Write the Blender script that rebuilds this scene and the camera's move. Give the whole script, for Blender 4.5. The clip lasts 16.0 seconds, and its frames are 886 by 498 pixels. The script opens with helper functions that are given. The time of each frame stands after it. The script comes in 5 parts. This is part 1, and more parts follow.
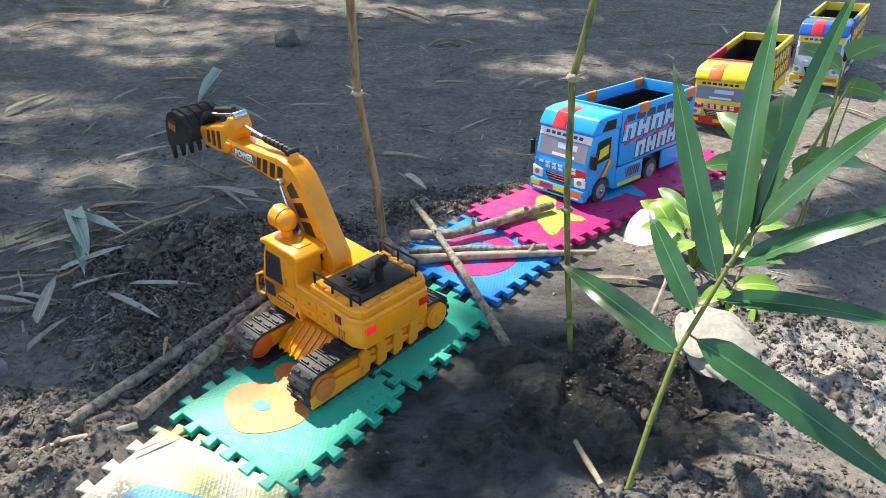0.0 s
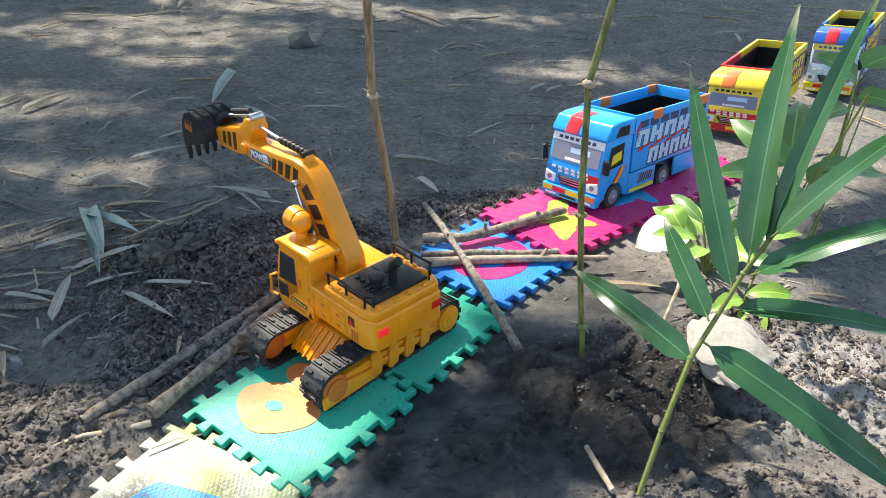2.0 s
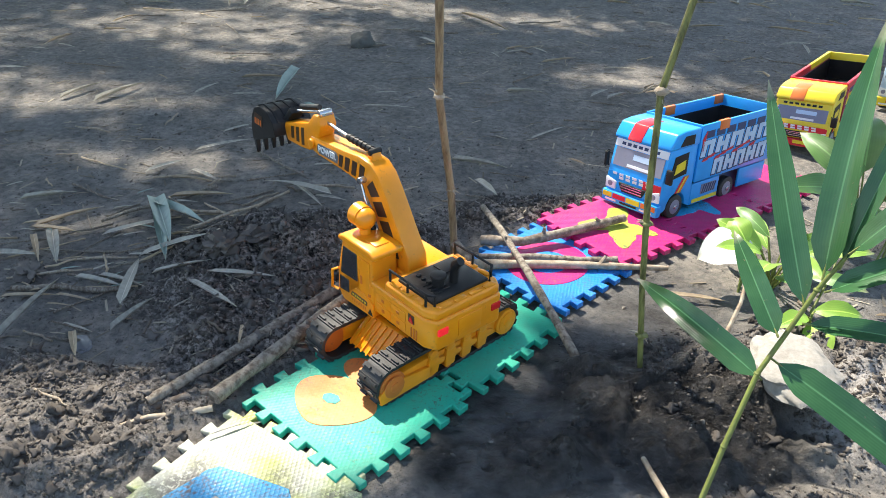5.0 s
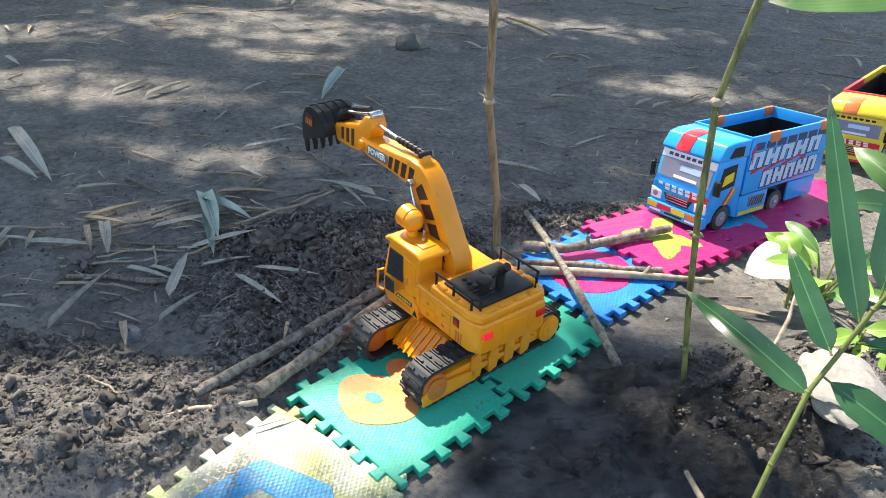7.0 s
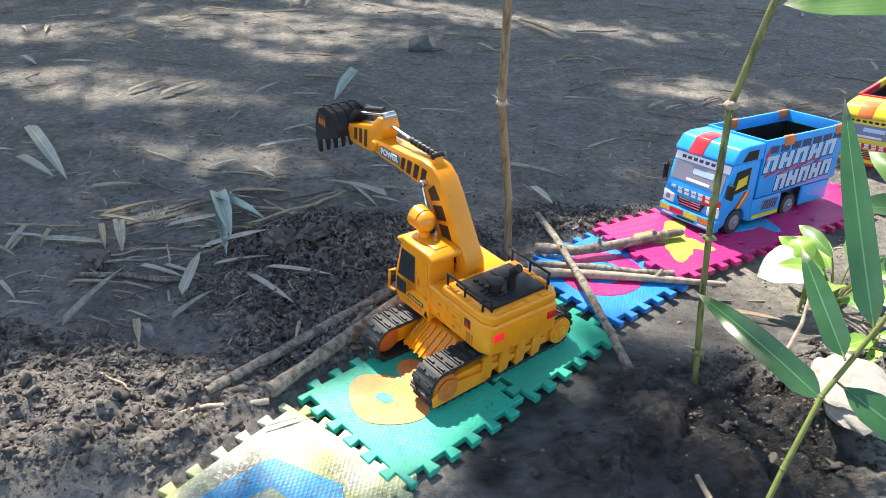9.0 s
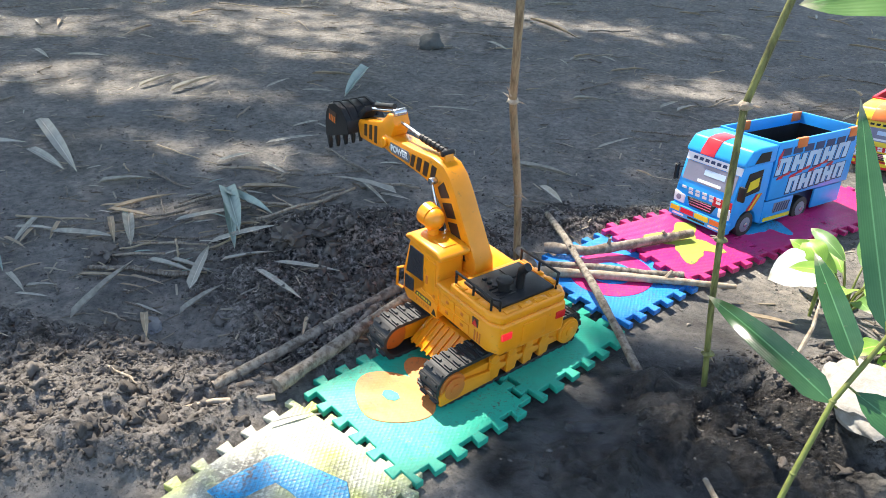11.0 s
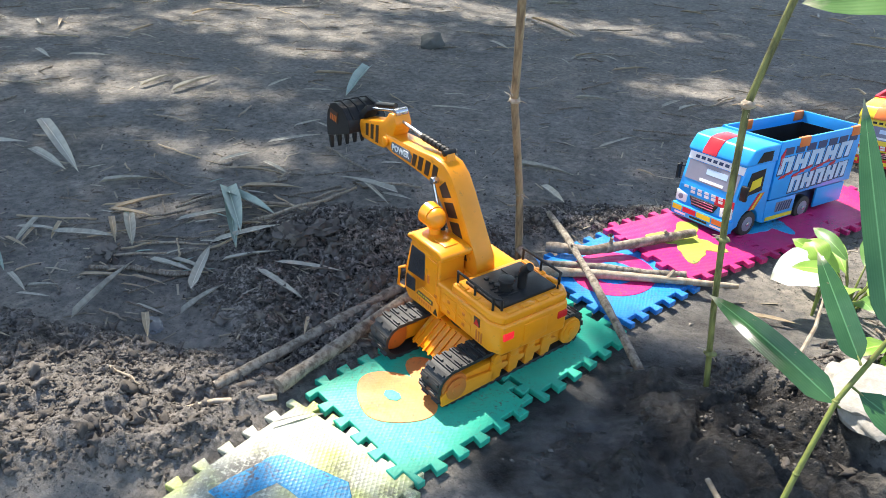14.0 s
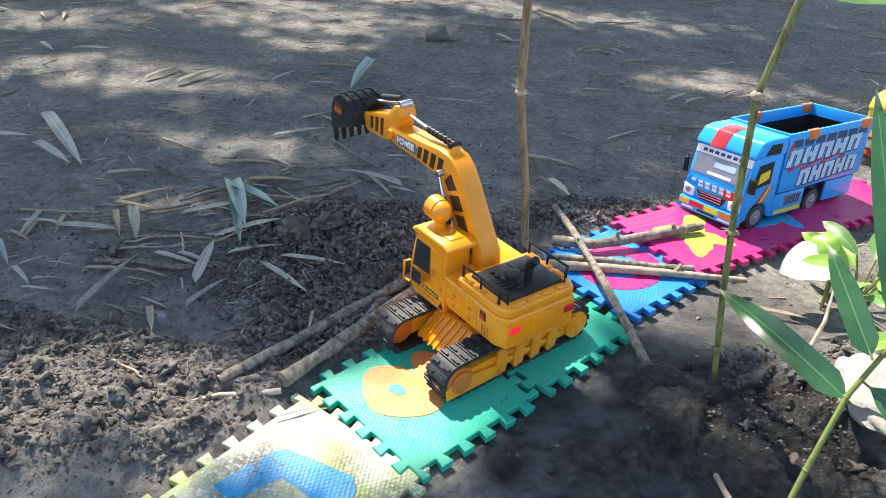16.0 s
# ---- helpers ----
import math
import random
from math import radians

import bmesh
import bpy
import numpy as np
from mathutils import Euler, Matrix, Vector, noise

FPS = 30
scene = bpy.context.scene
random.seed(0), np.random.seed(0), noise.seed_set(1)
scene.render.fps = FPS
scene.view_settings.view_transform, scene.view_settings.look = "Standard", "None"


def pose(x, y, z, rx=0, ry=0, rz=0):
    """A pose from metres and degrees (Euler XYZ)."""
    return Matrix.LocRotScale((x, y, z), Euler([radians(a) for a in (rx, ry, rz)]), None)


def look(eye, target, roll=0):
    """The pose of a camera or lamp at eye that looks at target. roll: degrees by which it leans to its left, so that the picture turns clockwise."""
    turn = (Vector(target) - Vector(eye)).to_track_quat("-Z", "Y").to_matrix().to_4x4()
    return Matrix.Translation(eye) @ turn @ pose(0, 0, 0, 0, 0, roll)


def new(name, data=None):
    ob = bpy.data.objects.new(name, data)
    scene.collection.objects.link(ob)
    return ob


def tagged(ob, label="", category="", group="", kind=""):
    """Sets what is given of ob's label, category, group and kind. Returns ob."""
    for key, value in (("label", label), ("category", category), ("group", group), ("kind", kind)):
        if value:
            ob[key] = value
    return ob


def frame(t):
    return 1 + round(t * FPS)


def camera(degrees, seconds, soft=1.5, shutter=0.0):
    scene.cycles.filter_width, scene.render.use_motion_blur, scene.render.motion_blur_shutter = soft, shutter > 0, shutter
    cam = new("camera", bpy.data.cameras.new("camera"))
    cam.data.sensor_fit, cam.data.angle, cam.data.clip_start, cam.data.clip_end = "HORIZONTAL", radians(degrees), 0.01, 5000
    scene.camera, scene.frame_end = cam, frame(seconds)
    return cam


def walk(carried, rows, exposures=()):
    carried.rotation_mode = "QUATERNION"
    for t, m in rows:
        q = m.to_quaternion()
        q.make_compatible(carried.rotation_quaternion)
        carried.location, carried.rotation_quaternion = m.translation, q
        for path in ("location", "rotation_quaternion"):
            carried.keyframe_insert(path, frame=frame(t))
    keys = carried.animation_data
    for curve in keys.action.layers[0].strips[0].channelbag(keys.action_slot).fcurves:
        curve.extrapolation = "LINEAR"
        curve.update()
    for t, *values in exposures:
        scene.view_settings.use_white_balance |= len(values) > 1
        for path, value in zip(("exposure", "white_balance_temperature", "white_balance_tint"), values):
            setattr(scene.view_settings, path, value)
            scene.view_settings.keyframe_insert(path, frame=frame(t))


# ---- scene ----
import functools

cam = camera(63.0, 16.0, soft=0.5)
PATH = [
    (0, (0.367, -0.123, 0.891), (0.106, 1.578, -0.129), 0.6),
    (0.5, (0.362, -0.124, 0.894), (0.096, 1.578, -0.122), 0.7),
    (1, (0.362, -0.124, 0.894), (0.094, 1.579, -0.119), 0.9),
    (1.5, (0.362, -0.126, 0.894), (0.086, 1.577, -0.118), 0.9),
    (2, (0.356, -0.128, 0.894), (0.075, 1.573, -0.119), 1.1),
    (2.5, (0.355, -0.13, 0.895), (0.064, 1.571, -0.117), 1.1),
    (3, (0.342, -0.13, 0.892), (0.017, 1.566, -0.117), 1.4),
    (5.5, (0.321, -0.141, 0.892), (-0.099, 1.532, -0.119), 1.7),
    (6, (0.313, -0.143, 0.894), (-0.132, 1.522, -0.119), 1.9),
    (6.5, (0.309, -0.146, 0.894), (-0.162, 1.516, -0.115), 2.1),
    (7, (0.3, -0.15, 0.895), (-0.186, 1.51, -0.109), 2.2),
    (7.5, (0.299, -0.153, 0.895), (-0.2, 1.505, -0.105), 2.3),
    (8, (0.299, -0.155, 0.896), (-0.208, 1.503, -0.101), 2.3),
    (8.5, (0.299, -0.152, 0.897), (-0.209, 1.502, -0.106), 2.4),
    (9, (0.299, -0.153, 0.895), (-0.216, 1.5, -0.106), 2.2),
    (11.5, (0.295, -0.149, 0.89), (-0.242, 1.495, -0.115), 2.7),
    (12, (0.295, -0.15, 0.891), (-0.242, 1.494, -0.113), 2.6),
    (12.5, (0.294, -0.15, 0.892), (-0.242, 1.493, -0.115), 2.7),
    (13, (0.295, -0.149, 0.891), (-0.243, 1.495, -0.113), 2.6),
    (13.5, (0.294, -0.149, 0.89), (-0.245, 1.494, -0.114), 2.6),
    (14, (0.294, -0.147, 0.889), (-0.243, 1.496, -0.117), 2.6),
    (14.5, (0.291, -0.139, 0.882), (-0.258, 1.49, -0.139), 2.3),
    (15, (0.29, -0.139, 0.883), (-0.255, 1.49, -0.142), 2.3),
    (15.5, (0.291, -0.138, 0.88), (-0.257, 1.492, -0.141), 2.3),
    (16, (0.29, -0.139, 0.882), (-0.256, 1.492, -0.138), 2.4),
]
walk(cam, [(t, look(eye, target, roll)) for t, eye, target, roll in PATH],
     exposures=[(0, 1.28, 6850, 6), (3, 1.32, 6850, 6), (7, 1.40, 6800, 7), (12, 1.56, 6800, 8), (16, 1.48, 6700, 7)])

# ---- light ----
SUN_FROM = Vector((-0.70, 0.71, 0.0)).normalized()
SUN_EL = radians(54)
sun_dir = Vector((SUN_FROM.x * math.cos(SUN_EL), SUN_FROM.y * math.cos(SUN_EL), math.sin(SUN_EL)))
world = bpy.data.worlds.new("sky")
scene.world = world
world.use_nodes = True
wn = world.node_tree
sky = wn.nodes.new("ShaderNodeTexSky")
sky.sky_type = "NISHITA"
sky.sun_disc = False
sky.sun_elevation = SUN_EL
sky.sun_rotation = math.atan2(SUN_FROM.x, SUN_FROM.y)
wn.links.new(sky.outputs[0], wn.nodes["Background"].inputs[0])
wn.nodes["Background"].inputs[1].default_value = 0.15
sun_data = bpy.data.lights.new("sun", "SUN")
sun_data.energy, sun_data.angle, sun_data.color = 4.4, radians(1.0), (1.0, 0.95, 0.88)
sun_ob = new("sun", sun_data)
sun_ob.matrix_world = look(sun_dir * 20, (0, 0, 0))


# ---- materials ----
class Nodes:
    def __init__(self, name, rough=0.6, metal=0.0, spec=0.5):
        self.mat = bpy.data.materials.new(name)
        self.mat.use_nodes = True
        self.t = self.mat.node_tree
        self.p = self.t.nodes["Principled BSDF"]
        self.p.inputs["Roughness"].default_value = rough
        self.p.inputs["Metallic"].default_value = metal
        self.p.inputs["Specular IOR Level"].default_value = spec
        self.co = self.t.nodes.new("ShaderNodeTexCoord").outputs["Object"]

    def add(self, kind, **ins):
        n = self.t.nodes.new(kind)
        for k, v in ins.items():
            self.put(n.inputs[k.replace("_", " ")], v)
        return n

    def put(self, sock, v):
        if isinstance(v, bpy.types.NodeSocket):
            self.t.links.new(v, sock)
        elif isinstance(v, (tuple, list)) and len(v) == 3 and sock.type == "RGBA":
            sock.default_value = (*v, 1)
        else:
            sock.default_value = v

    def noise(self, scale, detail=4, rough=0.55, co=None):
        n = self.add("ShaderNodeTexNoise", Vector=co or self.co, Scale=scale, Detail=detail, Roughness=rough)
        return n.outputs["Fac"]

    def ramp(self, v, a, b):
        n = self.add("ShaderNodeMapRange", Value=v)
        n.inputs["From Min"].default_value, n.inputs["From Max"].default_value = a, b
        return n.outputs["Result"]

    def mix(self, f, a, b, mode="MIX"):
        n = self.t.nodes.new("ShaderNodeMix")
        n.data_type, n.blend_type = "RGBA", mode
        self.put(n.inputs[0], f), self.put(n.inputs[6], a), self.put(n.inputs[7], b)
        return n.outputs[2]

    def math(self, op, a, b):
        n = self.t.nodes.new("ShaderNodeMath")
        n.operation = op
        self.put(n.inputs[0], a), self.put(n.inputs[1], b)
        return n.outputs[0]

    def colour(self, v):
        self.put(self.p.inputs["Base Color"], v)
        return self

    def rough(self, v):
        self.put(self.p.inputs["Roughness"], v)
        return self

    def bump(self, h, dist, strength=1.0):
        n = self.add("ShaderNodeBump", Height=h, Distance=dist, Strength=strength)
        old = self.p.inputs["Normal"].links
        if old:
            self.t.links.new(old[0].from_socket, n.inputs["Normal"])
        self.t.links.new(n.outputs[0], self.p.inputs["Normal"])
        return self


def dirty(name, col, rough=0.4, dirt=(0.07, 0.06, 0.05), amount=0.5, spec=0.5, metal=0.0, scale=60.0):
    """A moulded or painted surface with dust, small scratches and mud specks."""
    n = Nodes(name, rough, metal, spec)
    spots = n.ramp(n.noise(scale, 6, 0.65), 0.60, 0.72)
    film = n.ramp(n.noise(scale * 0.2, 4), 0.42, 0.75)
    fac = n.math("MULTIPLY", n.math("MAXIMUM", n.math("MULTIPLY", spots, 0.8), n.math("MULTIPLY", film, 0.35)), amount)
    tone = n.mix(n.noise(scale * 0.5, 3), tuple(c * 0.88 for c in col), tuple(min(1, c * 1.08) for c in col))
    n.colour(n.mix(fac, tone, dirt))
    n.rough(n.math("ADD", n.math("MULTIPLY", fac, 0.5), n.math("ADD", n.math("MULTIPLY", n.noise(scale * 3, 3), 0.15), rough - 0.07)))
    n.bump(n.noise(scale * 4, 3), 0.0003, 0.35)
    return n.mat


def foam(name, col, weave_depth=0.8, glare=None, mud=0.54):
    """EVA foam with a fine woven emboss and trodden-in mud; an optional pale tone paints in sun glare."""
    n = Nodes(name, 0.5, 0, 0.4)
    own = n.add("ShaderNodeNewGeometry").outputs["Position"]
    patch = n.ramp(n.noise(7, 4, 0.6, own), 0.42, 0.66)
    spots = n.math("MULTIPLY", n.ramp(n.noise(130, 6, 0.8, own), mud, mud + 0.06), n.math("ADD", 0.15, patch))
    film = n.ramp(n.noise(13, 6, 0.7, own), 0.48, 0.72)
    fac = n.math("MINIMUM", n.math("MAXIMUM", n.math("MULTIPLY", spots, 0.85), n.math("MULTIPLY", film, 0.30)), 0.9)
    tone = n.mix(n.noise(5, 3), tuple(c * 0.85 for c in col), col)
    if glare:
        tone = n.mix(n.ramp(n.noise(6, 5, 0.6, own), 0.42, 0.58), tone, glare)
    n.colour(n.mix(fac, tone, (0.085, 0.075, 0.062)))
    n.rough(n.ramp(n.noise(20, 4), -0.2, 1.6))
    turn = n.add("ShaderNodeMapping", Vector=n.co)
    turn.inputs["Rotation"].default_value = (0, 0, radians(45))
    turn.inputs["Scale"].default_value = (1.0, 0.62, 1.0)
    weave = n.add("ShaderNodeTexVoronoi", Vector=turn.outputs[0], Scale=170.0, Randomness=0.0)
    n.bump(weave.outputs["Distance"], 0.0016, weave_depth).bump(n.noise(60, 4), 0.0012, 0.4)
    return n.mat


def bark(name, a, b, scale=40.0, rough=0.8, along=False):
    n = Nodes(name, rough, 0, 0.25)
    m = n.add("ShaderNodeMapping", Vector=n.co)
    m.inputs["Scale"].default_value = (1, 1, 0.15)
    streak = n.noise(scale * 3, 5, 0.6, m.outputs[0])
    patch = n.ramp(n.noise(scale, 5, 0.65, m.outputs[0] if along else None), 0.42, 0.62)
    n.colour(n.mix(patch, n.mix(streak, tuple(c * 0.6 for c in a), a), b))
    n.bump(streak, 0.002, 0.8).bump(n.noise(scale * 6, 4), 0.0008, 0.6)
    return n.mat


def leafy(name, a, b, rough=0.35, veins=True, translucent=0.25):
    """A leaf: two tones across its length, fine lengthwise veins, thin enough to let light through."""
    n = Nodes(name, rough, 0, 0.5)
    tone = n.mix(n.ramp(n.noise(14, 4), 0.3, 0.7), a, b)
    rnd = n.add("ShaderNodeObjectInfo").outputs["Random"]
    tone = n.mix(n.math("MULTIPLY", rnd, 0.35), tone, tuple(min(1, c * 1.5) for c in b))
    tone = n.mix(n.ramp(n.noise(90, 5, 0.7), 0.66, 0.74), tone, (0.16, 0.14, 0.07))
    if veins:
        w = n.add("ShaderNodeTexWave", Vector=n.add("ShaderNodeUVMap").outputs[0], Scale=4.0, Distortion=0.0)
        n.bump(w.outputs["Fac"], 0.0003, 0.3)
        tone = n.mix(n.math("MULTIPLY", w.outputs["Fac"], 0.12), tone, tuple(c * 0.6 for c in a))
    if veins:
        u = n.add("ShaderNodeSeparateXYZ", Vector=n.add("ShaderNodeUVMap").outputs[0]).outputs[0]
        along = n.add("ShaderNodeSeparateXYZ", Vector=n.add("ShaderNodeUVMap").outputs[0]).outputs[1]
        wilt = n.ramp(n.math("ADD", along, n.math("MULTIPLY", n.noise(35, 4), 0.004)), 0.0195, 0.0215)
        tone = n.mix(n.math("MULTIPLY", wilt, 0.8), tone, (0.42, 0.38, 0.26))
        rib = n.ramp(n.math("ABSOLUTE", n.math("SUBTRACT", u, 0.5), 0.0), 0.035, 0.012)
        tone = n.mix(n.math("MULTIPLY", rib, 0.6), tone, tuple(min(1, c * 2.2 + 0.03) for c in b))
    n.colour(tone)
    tr = n.t.nodes.new("ShaderNodeBsdfTranslucent")
    n.put(tr.inputs["Color"], tone)
    ms = n.t.nodes.new("ShaderNodeMixShader")
    ms.inputs[0].default_value = translucent
    n.t.links.new(n.p.outputs[0], ms.inputs[1])
    n.t.links.new(tr.outputs[0], ms.inputs[2])
    n.t.links.new(ms.outputs[0], n.t.nodes["Material Output"].inputs[0])
    return n.mat


def soil():
    n = Nodes("volcanic_sand", 0.9, 0, 0.12)
    wet = n.add("ShaderNodeAttribute")
    wet.attribute_name = "wetness"
    rough_soil = n.add("ShaderNodeAttribute")
    rough_soil.attribute_name = "tilled"
    w = wet.outputs["Fac"]
    fine = n.noise(420, 3, 0.7)
    mid = n.noise(45, 6, 0.65)
    broad = n.noise(2.3, 5, 0.6)
    dry = n.mix(n.ramp(broad, 0.3, 0.7), (0.31, 0.288, 0.262), (0.45, 0.383, 0.31))
    dry = n.mix(n.ramp(mid, 0.35, 0.75), (0.150, 0.141, 0.132), dry)
    dry = n.mix(n.ramp(fine, 0.55, 0.8), dry, (0.30, 0.28, 0.25))
    # Near-black stands in for shade in pits; noise scatters it, not the relief.
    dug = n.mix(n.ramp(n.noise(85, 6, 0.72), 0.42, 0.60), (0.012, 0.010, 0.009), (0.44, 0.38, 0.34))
    blot = n.ramp(n.noise(7.5, 6, 0.7), 0.35, 0.68)
    dry = n.mix(n.math("MULTIPLY", blot, 0.55), dry, (0.070, 0.066, 0.062))
    dry = n.mix(n.ramp(n.noise(28, 6, 0.75), 0.60, 0.70), dry, (0.045, 0.041, 0.038))
    # Dark specks: wet granules, plus pit shade painted in where relief looks flat.
    dry = n.mix(n.ramp(n.noise(170, 5, 0.75), 0.58, 0.66), dry, (0.050, 0.046, 0.043))
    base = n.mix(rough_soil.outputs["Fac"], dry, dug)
    crust = n.add("ShaderNodeAttribute")
    crust.attribute_name = "crust"
    base = n.mix(n.math("MULTIPLY", crust.outputs["Fac"], n.ramp(n.noise(40, 6, 0.7), 0.30, 0.50)), base, (0.40, 0.365, 0.335))
    grains = n.add("ShaderNodeTexVoronoi", Vector=n.co, Scale=95.0)
    speck = n.ramp(grains.outputs["Distance"], 0.16, 0.08)
    base = n.mix(n.math("MULTIPLY", speck, n.ramp(n.noise(8, 3), 0.5, 0.62)), base, (0.30, 0.27, 0.24))
    base = n.mix(w, base, n.mix(n.ramp(n.noise(60, 7, 0.7), 0.40, 0.62), (0.006, 0.006, 0.007), (0.060, 0.056, 0.055)))
    n.colour(base)
    gloss = n.math("ADD", n.math("MULTIPLY", w, n.math("ADD", 0.44, n.math("MULTIPLY", n.ramp(n.noise(18, 4), 0.40, 0.60), 0.22))), n.math("MULTIPLY", rough_soil.outputs["Fac"], n.math("MULTIPLY", n.ramp(n.noise(50, 4), 0.4, 0.6), 0.30)))
    n.rough(n.math("MAXIMUM", n.math("SUBTRACT", 0.84, gloss), 0.2))
    slick = n.add("ShaderNodeAttribute")
    slick.attribute_name = "slick"
    n.put(n.p.inputs["Specular IOR Level"], n.math("ADD", 0.10, n.math("MULTIPLY", slick.outputs["Fac"], n.math("MULTIPLY", n.ramp(n.noise(11, 4), 0.36, 0.52), 0.85))))
    n.bump(mid, 0.010, 0.7).bump(n.noise(150, 4, 0.7), 0.005, 0.7).bump(fine, 0.003, 0.9).bump(grains.outputs["Distance"], 0.003, 0.5)
    crumb = n.math("MULTIPLY", n.noise(140, 6, 0.75), rough_soil.outputs["Fac"])
    n.bump(crumb, 0.016, 0.8)
    drag = n.add("ShaderNodeMapping", Vector=n.co)
    drag.inputs["Rotation"].default_value = (0, 0, radians(35))
    drag.inputs["Scale"].default_value = (1.0, 2.6, 1.0)
    n.bump(n.math("MULTIPLY", w, n.noise(30, 8, 0.72, drag.outputs[0])), 0.022, 0.9)
    return n.mat


YELLOW = dirty("yellow_plastic", (0.88, 0.30, 0.008), 0.30, amount=0.45)
ORANGE = dirty("orange_plastic", (0.62, 0.16, 0.02), 0.4, amount=0.5)
BLACK = dirty("black_plastic", (0.012, 0.012, 0.013), 0.45, spec=0.3, dirt=(0.10, 0.09, 0.08), amount=0.45)
RUBBER = dirty("black_rubber", (0.02, 0.02, 0.021), 0.6, dirt=(0.14, 0.12, 0.10), amount=0.6, scale=120.0)
CHROME = dirty("silver_plating", (0.62, 0.62, 0.64), 0.22, amount=0.3, metal=0.9)
GLASSY = dirty("smoked_window", (0.035, 0.035, 0.04), 0.12, amount=0.4)
DECAL_GREY = dirty("grey_sticker", (0.16, 0.16, 0.18), 0.4, amount=0.2)
DECAL_BROWN = dirty("dark_brown_sticker", (0.055, 0.025, 0.014), 0.4, amount=0.25)
WHITE = dirty("white_paint", (0.78, 0.79, 0.80), 0.4, amount=0.25)
BLUE = dirty("sky_blue_paint", (0.010, 0.32, 0.80), 0.33, amount=0.25)
DEEP_BLUE = dirty("deep_blue_paint", (0.012, 0.09, 0.42), 0.35, amount=0.25)
NAVY = dirty("navy_paint", (0.02, 0.04, 0.12), 0.45, amount=0.3)
RED = dirty("red_paint", (0.62, 0.018, 0.035), 0.35, amount=0.25)
ORANGE_P = dirty("orange_paint", (0.72, 0.17, 0.03), 0.38, amount=0.25)
LEMON = dirty("yellow_paint", (0.80, 0.60, 0.03), 0.36, amount=0.25)
PALE_BLUE = dirty("pale_blue_paint", (0.50, 0.64, 0.80), 0.4, amount=0.25)
PALE_GREY = dirty("pale_grey_print", (0.22, 0.22, 0.29), 0.3, amount=0.3)
MAROON = dirty("maroon_paint", (0.30, 0.03, 0.08), 0.4, amount=0.25)
TAIL_RED = dirty("red_lens", (0.65, 0.02, 0.02), 0.2, amount=0.15)
LED = dirty("glowing_red_lens", (0.75, 0.02, 0.02), 0.2, amount=0.1)
LED.node_tree.nodes["Principled BSDF"].inputs["Emission Color"].default_value = (1.0, 0.03, 0.05, 1)
LED.node_tree.nodes["Principled BSDF"].inputs["Emission Strength"].default_value = 0.2
F_GREEN = foam("teal_foam", (0.02, 0.43, 0.28), 0.22)
F_ORANGE = foam("orange_foam", (0.76, 0.27, 0.075), 0.12)
# The second, whitish tone puts the sun's glare into the lime mat's colour.
F_YELLOW = foam("lime_foam", (0.56, 0.60, 0.15), 0.8, (0.62, 0.61, 0.48), 0.42)
F_BLUE = foam("blue_foam", (0.02, 0.24, 0.68))
F_SKY = foam("sky_foam", (0.02, 0.36, 0.66), 0.8, None, 0.50)
F_PINK = foam("pink_foam", (0.64, 0.020, 0.17), 0.5)
F_LIME = foam("yellow_green_foam", (0.42, 0.46, 0.07), 0.3, None, 0.50)
SOIL = soil()
STICK = bark("weathered_bark", (0.36, 0.31, 0.25), (0.11, 0.085, 0.065), 75)
STICK_DARK = bark("dark_bark", (0.16, 0.12, 0.09), (0.30, 0.25, 0.20))
STICK_PALE = bark("peeled_wood", (0.50, 0.42, 0.32), (0.26, 0.19, 0.13))
CULM_DRY = bark("dry_bamboo", (0.40, 0.29, 0.17), (0.13, 0.085, 0.05), 70, 0.5, True)
CULM_GREEN = bark("green_bamboo", (0.27, 0.27, 0.085), (0.075, 0.070, 0.025), 75, 0.40, True)
NODE_PALE = bark("pale_bamboo_sheath", (0.55, 0.47, 0.36), (0.35, 0.25, 0.17), 60)
STEM = bark("green_stem", (0.21, 0.25, 0.06), (0.15, 0.16, 0.05), 40, 0.45)
LEAF = leafy("bamboo_leaf", (0.018, 0.070, 0.025), (0.042, 0.120, 0.042), 0.22, translucent=0.14)
LEAF_LIME = leafy("young_leaf", (0.16, 0.32, 0.04), (0.30, 0.46, 0.07), 0.4)
LEAF_MID = leafy("broad_leaf", (0.07, 0.16, 0.035), (0.12, 0.24, 0.06), 0.4)
# Near-white tone for a single leaf of the low weed.
LEAF_PALE = leafy("pale_leaf", (0.62, 0.66, 0.58), (0.72, 0.74, 0.66), 0.5)
DRY = leafy("dry_leaf", (0.25, 0.23, 0.19), (0.44, 0.40, 0.32), 0.75, translucent=0.1)
DRY_TAN = leafy("tan_dry_leaf", (0.30, 0.22, 0.14), (0.42, 0.33, 0.22), 0.75, translucent=0.1)
DRY_GREEN = leafy("faded_green_leaf", (0.22, 0.29, 0.25), (0.32, 0.39, 0.33), 0.6, translucent=0.1)
STONE_PALE = bark("pale_stone", (0.40, 0.37, 0.33), (0.26, 0.235, 0.205), 60)
STONE = bark("grey_stone", (0.13, 0.13, 0.12), (0.09, 0.09, 0.085), 25)
FOIL = dirty("crumpled_foil", (0.16, 0.165, 0.18), 0.4, amount=1.0, metal=0.3)


